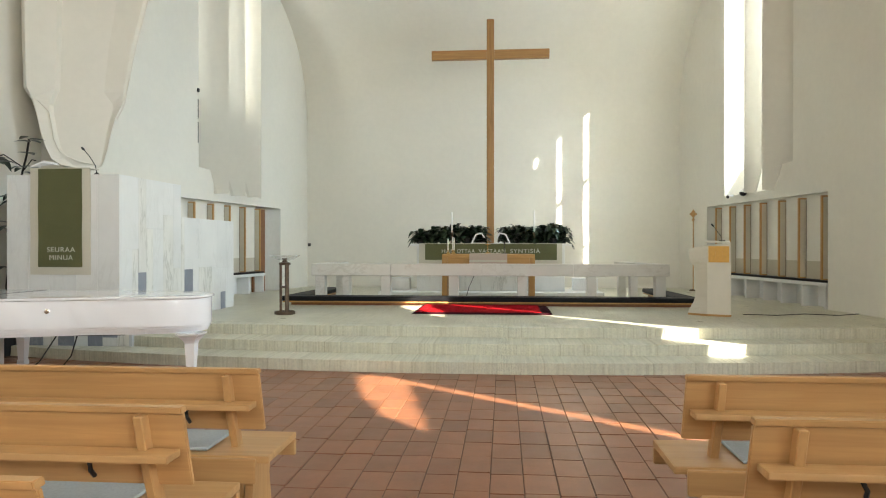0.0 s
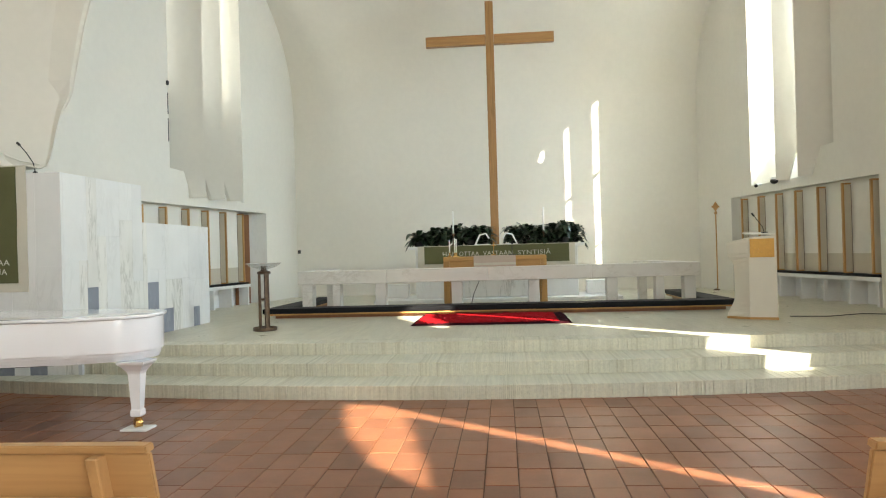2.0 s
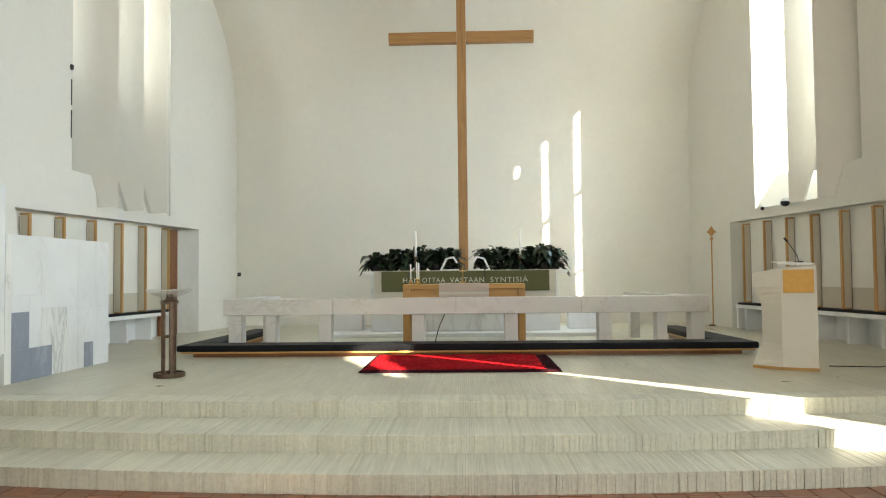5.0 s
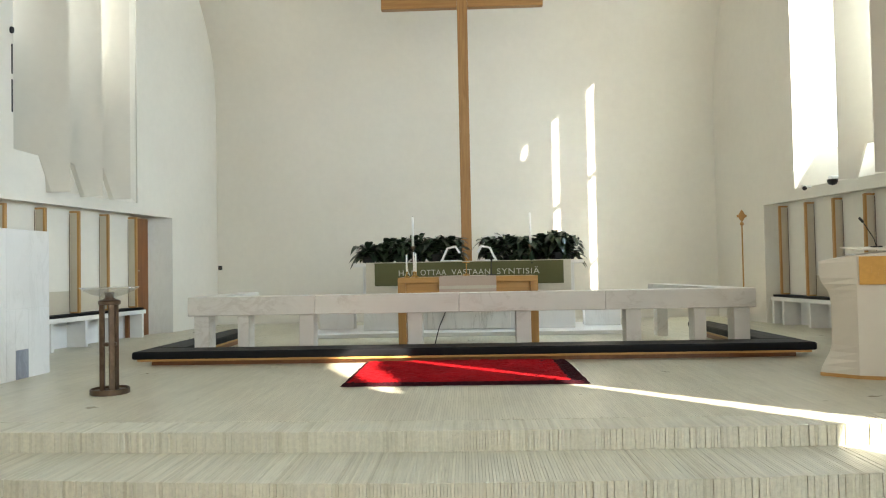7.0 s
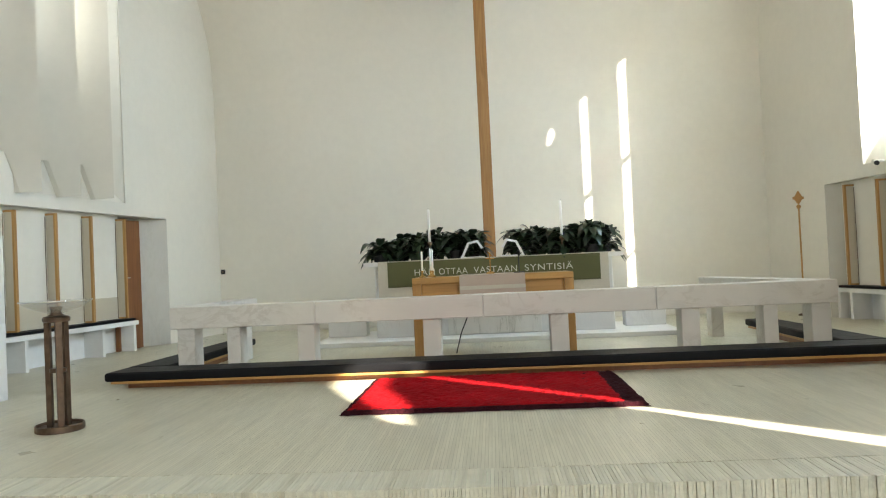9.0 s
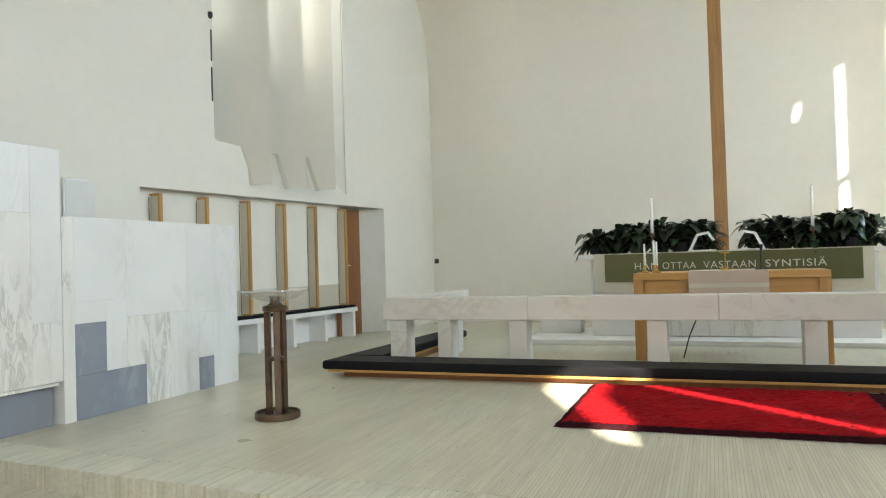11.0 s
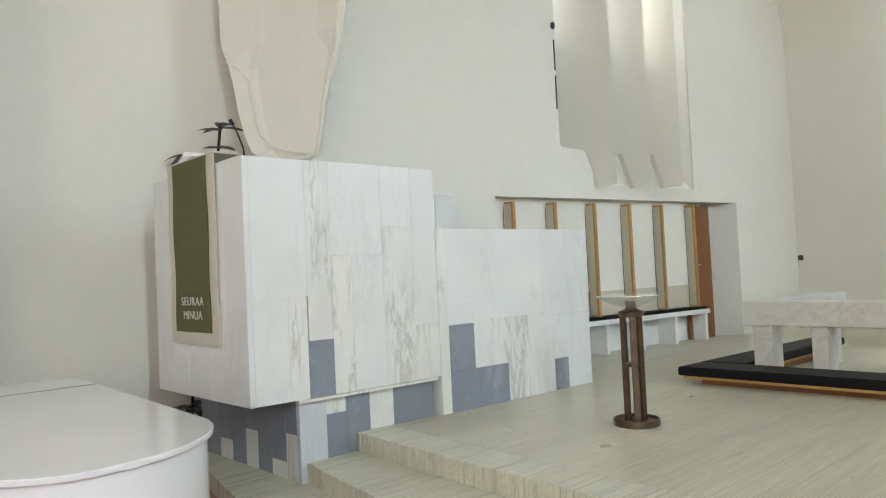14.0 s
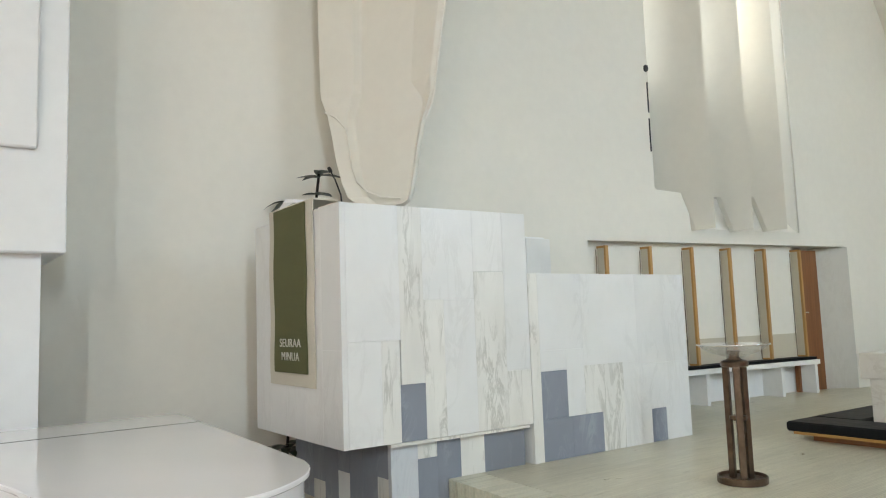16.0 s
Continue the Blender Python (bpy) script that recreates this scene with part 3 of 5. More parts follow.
f = thing("altar_cloth", "olive green altar frontal with woven lettering and cream border", "cloth", at=(0.12, 14.83, FLOOR))
part("border", box(-1.52, 1.52, 0.022, 0.036, 0.60, 1.074), LINEN, f)
part("border_top", box(-1.52, 1.52, 0.036, 0.60, 1.076, 1.082), LINEN, f)
part("green_field", box(-1.39, 1.41, 0.008, 0.020, 0.73, 1.070), OLIVE, f)
def word(body, x, z, y, width, size, parent):
    """One woven word, scaled to its width."""
    t = letters(body, size, THREAD, parent, "word")
    w = max(v.co.x for v in t.data.vertices) - min(v.co.x for v in t.data.vertices)
    t.matrix_basis = pose(x, y, z, 90, 0, 0) @ Matrix.Diagonal((width / w, 1, 1, 1))


for body, x, width in (("HÄN", -0.894, 0.27), ("OTTAA", -0.517, 0.38), ("VASTAAN", 0.045, 0.57), ("SYNTISIÄ", 0.74, 0.63)):
    word(body, x, 0.915, 0.005, width, 0.118, f)

# wooden altar table in front of it
a = thing("altar_table", "honey wooden altar table with recessed panels", "altar", at=(0.115, 13.25, FLOOR))
part("tabletop", box(-0.885, 0.885, 0, 0.72, 0.80, 0.87, 0.006), GOLD_WOOD, a)
for x in (-0.885, 0.785):
    part("leg", box(x, x + 0.10, 0.0, 0.10, 0, 0.80, 0.005), GOLD_WOOD_Z, a)
    part("leg", box(x, x + 0.10, 0.60, 0.70, 0, 0.80, 0.005), GOLD_WOOD_Z, a)
part("apron", box(-0.785, 0.785, 0.045, 0.07, 0.66, 0.80, 0.003), GOLD_WOOD, a)
part("lower_rail", box(-0.785, 0.785, 0.0, 0.045, 0.62, 0.66, 0.003), GOLD_WOOD, a)
r = thing("altar_runner", "pale beige cloth runner hanging over the altar table", "cloth", at=(0.115, 13.25, FLOOR))
b = box(-0.36, 0.36, -0.012, 0.70, 0.872, 0.880)
box(-0.36, 0.36, -0.022, -0.012, 0.66, 0.880, bm=b)
part("runner_cloth", b, RUNNER, r)
part("fringe_band", box(-0.36, 0.36, -0.026, -0.023, 0.72, 0.76), LINEN, r)


def candle(x, y, z0, z1, r, cup):
    k = thing("candle", "tall white candle in a dark holder" if cup else "thin white candle in a small brass stick", "candle", "candles on the altar", (x, y, z0))
    h = z1 - z0
    if cup:
        part("holder", lathe([(0.045, 0), (0.045, 0.012), (0.012, 0.03), (0.012, 0.17), (0.035, 0.20), (0.038, 0.23), (0.02, 0.235)], 16), BRONZE, k, smooth=True)
        part("wax", lathe([(r, 0.23), (r * 0.9, h - 0.01), (0.002, h)], 12), WAX, k, smooth=True)
    else:
        part("stick", lathe([(0.04, 0), (0.035, 0.012), (0.012, 0.03), (0.01, 0.06), (0.018, 0.075)], 14), BRASS, k, smooth=True)
        part("wax", lathe([(r, 0.07), (r * 0.9, h - 0.01), (0.002, h)], 10), WAX, k, smooth=True)
    part("wick", tube([(0, 0, h - 0.005), (0.002, 0, h + 0.012)], 0.002, 5), BLACK, k)


candle(-0.70, 14.95, FLOOR + 1.083, 2.15, 0.019, True)
candle(1.06, 14.95, FLOOR + 1.083, 2.18, 0.019, True)
for x, y, z in ((-0.67, 13.45, 1.56), (-0.55, 13.42, 1.58), (-0.60, 13.75, 1.60)):
    candle(x, y, FLOOR + 0.871, z, 0.012, False)

s = thing("small_cross", "small brass cross on the altar runner", "cross", at=(0.10, 13.5, FLOOR + 0.881))
part("foot", lathe([(0.05, 0), (0.045, 0.015), (0.015, 0.03)], 16), BRASS, s)
part("stem", box(-0.006, 0.006, -0.006, 0.006, 0.02, 0.24, 0.002), BRASS, s)
part("crossbar", box(-0.05, 0.05, -0.005, 0.005, 0.165, 0.177, 0.002), BRASS, s)
m = thing("altar_microphone", "black table microphone on the altar", "microphone", at=(0.42, 13.42, FLOOR + 0.871))
part("base", box(-0.06, 0.06, -0.04, 0.04, 0, 0.02, 0.006), BLACK, m)
part("stem", tube([(0, 0, 0.02), (0, 0, 0.16), (0.004, -0.01, 0.20)], 0.006), BLACK, m)
part("capsule", tube([(0.004, -0.01, 0.20), (0.008, -0.03, 0.25)], 0.013), BLACK, m)
w = thing("loose_cable", "thin black cable hanging under the altar table", "cable", at=(0, 0, 0))
part("wire", tube([(-0.12, 13.6, 1.10), (-0.16, 13.5, 0.85), (-0.26, 13.42, 0.62), (-0.32, 13.4, 0.398)], 0.007, 6), BLACK, w)


def bent_ornament(x, flip):
    """A white bent strip, like an opened bracket, beside the cross."""
    o = thing("altar_ornament", "white bent ornament standing on the altar block", "ornament", "ornaments beside the cross", (x, 14.92, FLOOR + 1.083))
    f = -1 if flip else 1
    pts = [(-0.14, 0), (-0.05, 0.19), (0.07, 0.215), (0.13, 0.12)]
    b = bmesh.new()
    ring = []
    for i, (px, pz) in enumerate(pts):
        q = [Vector((px, pz)), Vector(pts[min(i + 1, 3)]) - Vector(pts[max(i - 1, 0)])]
        nrm = Vector((-q[1].y, q[1].x)).normalized() * 0.017
        wd = (0.05, 0.07, 0.08, 0.03)[i]
        ring.append([(f * (px + nrm.x), -wd, pz + nrm.y), (f * (px + nrm.x), wd, pz + nrm.y), (f * (px - nrm.x), wd, pz - nrm.y), (f * (px - nrm.x), -wd, pz - nrm.y)])
    part("bent_strip", loft(ring, bm=b), LACQUER, o)
    part("foot", box(-0.16, 0.16, -0.06, 0.06, 0, 0.014, 0.004), LACQUER, o)


bent_ornament(-0.13, False)
bent_ornament(0.40, True)


def leaf(b, base, yaw, lift, length, width, droop, rng):
    """One lance-shaped leaf that arches over."""
    n = 6
    rows = []
    for i in range(n + 1):
        t = i / n
        out = length * t
        z = math.sin(lift) * length * t - droop * length * t * t
        h = math.cos(lift) * out
        wdt = width * math.sin(math.pi * min(1.0, 0.08 + t * 0.92)) ** 0.8 * (1 - 0.3 * t)
        fold = 0.25 * wdt
        c = Vector((base[0] + math.cos(yaw) * h, base[1] + math.sin(yaw) * h, base[2] + z))
        sd = Vector((-math.sin(yaw), math.cos(yaw), 0)) * wdt
        rows.append([b.verts.new(c + sd + Vector((0, 0, fold))), b.verts.new(c), b.verts.new(c - sd + Vector((0, 0, fold)))])
    for r0, r1 in zip(rows, rows[1:]):
        b.faces.new((r0[0], r0[1], r1[1], r1[0]))
        b.faces.new((r0[1], r0[2], r1[2], r1[1]))


def altar_plant(x, y, z, high, seed, count=80):
    rng = random.Random(seed)
    p = thing("altar_plant", "dark green leafy pot plant standing on the altar", "plant", "pot plants on the altar", (x, y, z))
    part("pot", lathe([(0.09, 0), (0.115, 0.10), (0.12, 0.11), (0.10, 0.11), (0.095, 0.09)], 16), BLACK, p)
    part("soil", lathe([(0.098, 0.088), (0.096, 0.098), (0.001, 0.10)], 14), SOIL, p)
    b = bmesh.new()
    for i in range(count):
        yaw = rng.uniform(0, 2 * math.pi)
        rr = rng.uniform(0, 0.10)
        base = (math.cos(yaw) * rr, math.sin(yaw) * rr * 0.8, 0.03 + rng.uniform(0, 0.62) * high)
        leaf(b, base, yaw + rng.uniform(-0.7, 0.7), rng.uniform(0.15, 1.15), rng.uniform(0.19, 0.30), rng.uniform(0.055, 0.085), rng.uniform(0.35, 1.1), rng)
    part("foliage", b, LEAF, p, smooth=True)
    s = bmesh.new()
    for i in range(7):
        yaw = i * 0.9
        tube([(0, 0, 0.08), (math.cos(yaw) * 0.04, math.sin(yaw) * 0.04, 0.2), (math.cos(yaw) * 0.09, math.sin(yaw) * 0.09, 0.08 + 0.5 * high)], 0.006, 5, s)
    part("stems", s, LEAF, p)


for i, (x, h) in enumerate(((-1.40, 0.33), (-1.13, 0.40), (-0.88, 0.46), (-0.63, 0.54), (-0.36, 0.52), (-0.14, 0.46), (0.50, 0.46), (0.76, 0.48), (1.02, 0.42), (1.26, 0.48), (1.48, 0.56), (1.66, 0.46))):
    altar_plant(x, 15.20 + (0.07 if i % 2 else -0.06), FLOOR + 1.083, h, 40 + i)

# communion rail of marble blocks
r = thing("communion_rail", "pale marble communion rail on square posts", "railing", at=(0.115, 12.10, FLOOR))
for i, (x0, x1) in enumerate(((-3.125, -1.70), (-1.697, -0.10), (-0.097, 1.50), (1.503, 3.125))):
    part("beam", box(x0, x1, 0, 0.26, 0.50, 0.71, 0.006), RAILSTONE, r)
for side, taper, far in ((-1, 0.03, 1.70), (1, 0.155, 2.26)):
    def sx(y):
        return side * (3.0 - taper * y)
    half = (0.263 + far) / 2
    for y0, y1 in ((0.263, half), (half + 0.003, far)):
        part("side_beam", prism([(sx(y0) - 0.125, y0), (sx(y0) + 0.125, y0), (sx(y1) + 0.125, y1), (sx(y1) - 0.125, y1)], 0.50, 0.71, 0.004), RAILSTONE, r)
    part("post", box(sx(far) - 0.07, sx(far) + 0.07, far - 0.25, far - 0.06, 0, 0.50, 0.004), RAILSTONE, r)
for x, w in ((-2.98, 0.085), (-2.51, 0.065), (-1.80, 0.083), (-0.59, 0.083), (0.61, 0.083), (1.81, 0.083), (2.53, 0.065), (2.98, 0.085)):
    part("post", box(x - w, x + w, 0.03, 0.235, 0, 0.50, 0.005), RAILSTONE, r)


def kneeler(label, quad, nm=3):
    """A low upholstered kneeling step on a wooden base."""
    k = thing("kneeler", label, "kneeler", "kneelers round the rail")
    cx = sum(p[0] for p in quad) / 4
    cy = sum(p[1] for p in quad) / 4
    ins = [(cx + (x - cx) * 0.985, cy + (y - cy) * 0.93) for x, y in quad]
    # inset base in dark wood: the shadow under the frame put into its colour
    part("base", prism([(cx + (x - cx) * 0.95, cy + (y - cy) * 0.55) for x, y in quad], FLOOR, FLOOR + 0.050), DOOR_WOOD, k)
    part("frame", prism(ins, FLOOR + 0.050, FLOOR + 0.073, 0.004), GOLD_WOOD, k)
    # cushions butt against one another along the length
    (ax, ay), (bx, by), (dx, dy), (ex, ey) = quad
    for i in range(nm):
        u, v = i / nm + 0.0008, (i + 1) / nm - 0.0008
        q = [(ax + (bx - ax) * u, ay + (by - ay) * u), (ax + (bx - ax) * v, ay + (by - ay) * v), (ex + (dx - ex) * v, ey + (dy - ey) * v), (ex + (dx - ex) * u, ey + (dy - ey) * u)]
        part("cushion", prism(q, FLOOR + 0.073, FLOOR + 0.155, 0.03, segs=3), LEATHER, k, smooth=False)


kneeler("black leather kneeler on a low wooden base", [(-3.47, 11.72), (3.70, 11.72), (3.68, 12.12), (-3.45, 12.12)], 1)
kneeler("black leather side kneeler beside the rail", [(-3.45, 12.13), (-3.05, 12.13), (-3.02, 14.6), (-3.33, 14.6)], 1)
kneeler("black leather side kneeler beside the rail", [(3.28, 12.13), (3.68, 12.13), (3.56, 14.6), (3.25, 14.6)], 1)

# rug with a dark border
k = thing("rug", "thick red rug with dark wine border before the kneeler", "rug", at=(0.08, 10.95, FLOOR))
RX, RY = 1.05, 0.72


def pile(x0, x1, y0, y1, h, seed, fade):
    rng = random.Random(seed)
    nx, ny = max(2, int((x1 - x0) / 0.03)), max(2, int((y1 - y0) / 0.03))
    b = bmesh.new()
    g = [[b.verts.new((x0 + (x1 - x0) * i / nx + rng.uniform(-0.009, 0.009), y0 + (y1 - y0) * j / ny + rng.uniform(-0.009, 0.009),
                       h + rng.uniform(-0.006, 0.006) if 0 < i < nx and 0 < j < ny else (0.004 if fade else h - 0.006))) for j in range(ny + 1)] for i in range(nx + 1)]
    for i in range(nx):
        for j in range(ny):
            b.faces.new((g[i][j], g[i + 1][j], g[i + 1][j + 1], g[i][j + 1]))
    return b


part("border", pile(-RX, RX, -RY, RY, 0.028, 3, True), CARPET_DARK, k)
part("field", pile(-RX + 0.05, RX - 0.16, -RY + 0.045, RY - 0.02, 0.036, 4, False), CARPET_RED, k)

# baptismal stand with a glass bowl
k = thing("font_stand", "bronze stand of three upright bars on a round foot", "baptismal font", at=(-2.87, 10.085, FLOOR))
part("foot", lathe([(0.150, 0), (0.155, 0.004), (0.155, 0.042), (0.152, 0.046), (0.146, 0.046), (0.144, 0.026), (0.02, 0.024)], 36), BRONZE, k)
for i in range(3):
    an = radians(190 + 120 * i)
    bar = box(-0.018, 0.018, -0.021, 0.021, 0.022, 0.738, 0.007, segs=2)
    bmesh.ops.transform(bar, matrix=pose(0.060 * math.cos(an), 0.060 * math.sin(an), 0, 0, 0, math.degrees(an)), verts=bar.verts)
    part("bar", bar, BRONZE, k)
part("collar", lathe([(0.05, 0.395), (0.054, 0.40), (0.054, 0.418), (0.05, 0.423)], 24), BRONZE, k)
part("top_plate", lathe([(0.078, 0.736), (0.086, 0.742), (0.088, 0.765), (0.080, 0.775), (0.055, 0.782)], 28), BRONZE, k)
part("neck", lathe([(0.056, 0.780), (0.036, 0.795), (0.032, 0.815), (0.042, 0.835), (0.044, 0.842)], 24), BRONZE, k, smooth=True)
bw = thing("font_bowl", "shallow clear glass bowl with a bright rim on the bronze stand", "bowl", at=(-2.87, 10.085, FLOOR + 0.795))
part("bowl", lathe([(0.05, 0.0), (0.09, 0.012), (0.15, 0.036), (0.20, 0.066), (0.222, 0.084), (0.227, 0.086), (0.224, 0.080), (0.203, 0.061), (0.15, 0.030), (0.09, 0.018), (0.05, 0.012)], 48), BOWL, bw, smooth=True).visible_shadow = False
part("rim", lathe([(0.221, 0.080), (0.228, 0.082), (0.229, 0.090), (0.222, 0.090)], 48), CHROME, bw, "bright polished rim", smooth=True)

# lectern
k = thing("lectern", "white lectern with a gold plaque and gilt plinth", "lectern", at=(-0.07, 0, FLOOR))


def lectern_ring(z, g, shrink=0.0):
    q = [(3.435, 10.30), (3.735, 10.175), (3.785, 10.46), (3.58, 10.70), (3.325 - g, 10.52)]
    cx, cy = 3.57, 10.5
    return [(cx + (x - cx) * (1 + shrink), cy + (y - cy) * (1 + shrink), z) for x, y in q]


prof = [(0.03, 0.105), (0.09, 0.085), (0.15, 0.05), (0.21, 0.02), (0.27, 0.004), (0.40, 0.0), (0.62, 0.0), (0.68, 0.008), (0.74, 0.03), (0.79, 0.068), (0.84, 0.09), (0.965, 0.095), (0.985, 0.085)]
part("body", loft([lectern_ring(z, g) for z, g in prof] + [[(x, y, 1.03 + 0.11 * (x - 3.45)) for x, y, z in lectern_ring(0, -0.13, -0.015)]]), LECTERN_WHITE, k)
part("plinth", loft([lectern_ring(0.0, 0.10, 0.02), lectern_ring(0.03, 0.10, 0.02)]), GOLD_WOOD, k)
part("book_rest", loft([[(3.43, 10.36, 1.072), (3.745, 10.225, 1.066), (3.80, 10.47, 1.090), (3.47, 10.62, 1.096)], [(3.43, 10.36, 1.084), (3.745, 10.225, 1.078), (3.80, 10.47, 1.102), (3.47, 10.62, 1.108)]]), LECTERN_WHITE, k)
e0, e1 = Vector((3.452, 10.292)), Vector((3.712, 10.184))
nrm = Vector(((e1 - e0).y, -(e1 - e0).x)).normalized()
pq = [e0, e1, e1 + nrm * 0.012, e0 + nrm * 0.012]
part("plaque", prism([(p.x, p.y) for p in pq], 0.785, 1.02, 0.003), GOLD, k, "square gold plaque")
mid = (e0 + e1) / 2 + nrm * 0.015
for sx_, sz_ in (((-0.05, 0.05), (0.0, 0.006)), ((-0.003, 0.003), (-0.05, 0.05)), ((-0.05, -0.044), (-0.04, 0.05)), ((0.044, 0.05), (-0.04, 0.05))):
    dr = (e1 - e0).normalized()
    p0, p1 = mid + dr * sx_[0], mid + dr * sx_[1]
    part("emblem_bar", prism([(p0.x, p0.y), (p1.x, p1.y), (p1.x - nrm.x * 0.005, p1.y - nrm.y * 0.005), (p0.x - nrm.x * 0.005, p0.y - nrm.y * 0.005)], 0.90 + sz_[0], 0.90 + sz_[1]), GOLD, k)
m = thing("lectern_microphone", "thin black gooseneck microphone on the lectern", "microphone", at=(3.62, 10.45, FLOOR + 1.112))
part("neck", tube([(0, 0, -0.01), (-0.02, 0, 0.06), (-0.08, -0.03, 0.13), (-0.14, -0.06, 0.20)], 0.004), BLACK, m)
part("capsule", tube([(-0.14, -0.06, 0.20), (-0.175, -0.07, 0.235)], 0.011), BLACK, m)
part("base", box(-0.035, 0.035, -0.035, 0.035, -0.03, -0.004, 0.004), BLACK, m)
w = thing("floor_cable", "grey cable lying on the chancel floor", "cable")
part("wire", tube([(3.95, 10.55, FLOOR + 0.006), (4.4, 10.45, FLOOR + 0.006), (4.9, 10.7, FLOOR + 0.006), (5.3, 10.5, FLOOR + 0.006), (5.75, 10.8, FLOOR + 0.006)], 0.006, 6), BLACK, w)

# processional staff
k = thing("processional_staff", "slim wooden staff with a carved brass head", "staff", at=(4.73, 16.45, FLOOR))
part("shaft", tube([(0.02, 0, 0.02), (0.02, 0.0, 1.62)], 0.013), GOLD_WOOD_Z, k)
part("foot", lathe([(0.07, 0), (0.065, 0.02), (0.02, 0.035)], 20), BRONZE, k)
b = bmesh.new()
loft([[(0.02, y, 1.66), (0.085, y * 1.4, 1.76), (0.02, y, 1.87), (-0.045, y * 1.4, 1.76)] for y in (-0.012, 0.012)], bm=b)
box(-0.06, 0.10, -0.010, 0.010, 1.74, 1.78, 0.004, b)
lathe([(0.02, 1.60), (0.035, 1.63), (0.02, 1.66)], 12, (0.02, 0), b)
part("head", b, GOLD_WOOD_Z, k)

# cameras on the right wall, small fixtures
k = thing("dome_camera", "dark dome camera on a white bracket under the window", "security camera", at=(right_x(14.12), 14.12, 2.50))
part("bracket", box(-0.14, 0.0, -0.05, 0.05, -0.02, 0.03, 0.006), BENCH_WHITE, k)
part("dome", lathe([(0.01, -0.10), (0.05, -0.085), (0.068, -0.05), (0.07, -0.02)], 18, (-0.10, 0)), BLACK, k, smooth=True)
k = thing("bullet_camera", "small dark wall camera on a white arm", "security camera", at=(right_x(14.75), 14.75, 2.42))
part("arm", tube([(0, 0, 0.03), (-0.10, -0.02, 0.03)], 0.018), BENCH_WHITE, k)
part("housing", tube([(-0.09, 0.05, 0.035), (-0.14, -0.10, 0.0)], 0.032, 12), CHROME, k)
part("lens", tube([(-0.14, -0.10, 0.0), (-0.147, -0.125, -0.006)], 0.030, 12), BLACK, k)
k = thing("wall_socket", "small black socket on the altar wall", "socket", at=(-4.53, BACK, 1.45))
part("box", box(-0.035, 0.035, -0.03, 0.0, -0.04, 0.04, 0.005), BLACK, k)
part("knob", box(-0.012, 0.012, -0.038, -0.03, -0.012, 0.012, 0.003), BRONZE, k)
k = thing("wall_slit_vent", "narrow dark slit vents beside the window", "vent", at=(left_x(12.5), 12.5, 0))
part("upper_slit", box(0.0, 0.012, 0.022, 0.038, 3.80, 4.16), BLACK, k)
part("lower_slit", box(0.0, 0.012, 0.022, 0.038, 3.34, 3.73), BLACK, k)
part("knob", lathe([(0.001, 4.28), (0.026, 4.295), (0.03, 4.325), (0.026, 4.355), (0.001, 4.37)], 12, (0.01, 0.02)), BLACK, k)

# ---- pulpit and marble screen ----
def face_x(y):
    return -4.28 + 0.0328 * (y - 8.0)


pul = thing("pulpit", "tall marble-clad pulpit on a grey and white base", "pulpit")
part("core", prism([(face_x(8.0) - 0.045, 8.02), (face_x(9.54) - 0.045, 9.54), (-5.74, 9.54), (-5.70, 7.99)], 0.70, 2.20), MARBLE, pul)


def slab(name, y0, y1, z0, z1, mat, owner, off=0.0, thick=0.04):
    """A marble slab on the long face, with a hairline joint round it."""
    g = 0.0006
    q = [(face_x(y0 + g) + off, y0 + g), (face_x(y1 - g) + off, y1 - g), (face_x(y1 - g) + off - thick, y1 - g), (face_x(y0 + g) + off - thick, y0 + g)]
    return part(name, prism(q, z0 + g, z1 - g, 0.0015, segs=1), mat, owner)


SIDE = ((8.0, 8.40, 1.37, 2.29, MARBLE), (8.40, 8.59, 1.07, 2.29, VEINED), (8.0, 8.25, 0.69, 1.37, MARBLE), (8.25, 8.39, 0.69, 1.37, VEINED),
        (8.39, 8.59, 0.69, 1.07, GREY), (8.59, 9.03, 1.64, 2.29, MARBLE), (8.59, 8.76, 0.69, 1.64, VEINED), (8.76, 9.03, 0.69, 1.64, MARBLE),
        (9.03, 9.31, 1.84, 2.29, MARBLE), (9.03, 9.31, 0.69, 1.84, VEINED), (9.31, 9.54, 1.10, 2.29, MARBLE), (9.31, 9.54, 0.69, 1.10, VEINED))
for y0, y1, z0, z1, m in SIDE:
    slab("slab", y0, y1, z0, z1, m, pul)
for x0, x1, z0, z1 in ((-5.735, -5.45, 0.69, 2.29), (-5.45, -5.18, 0.69, 1.25), (-5.45, -5.18, 1.25, 2.29), (-5.18, -4.83, 0.69, 1.5), (-5.18, -4.83, 1.5, 2.29), (-4.83, -4.56, 0.69, 2.29), (-4.56, -4.28, 0.69, 1.32), (-4.56, -4.28, 1.32, 2.29)):
    part("slab", box(x0 + 0.0006, x1 - 0.0006, 7.96, 8.0, z0, z1, 0.0015), MARBLE, pul)
part("base_core", prism([(face_x(8.36) - 0.09, 8.38), (face_x(9.5) - 0.09, 9.5), (-5.86, 9.5), (-5.86, 8.38)], 0.0, 0.70), GREY, pul)
part("ledge", prism([(face_x(8.30) + 0.008, 8.30), (face_x(9.5) + 0.008, 9.5), (face_x(9.5) - 0.04, 9.5), (face_x(8.3) - 0.04, 8.3)], 0.668, 0.688), VEINED, pul)
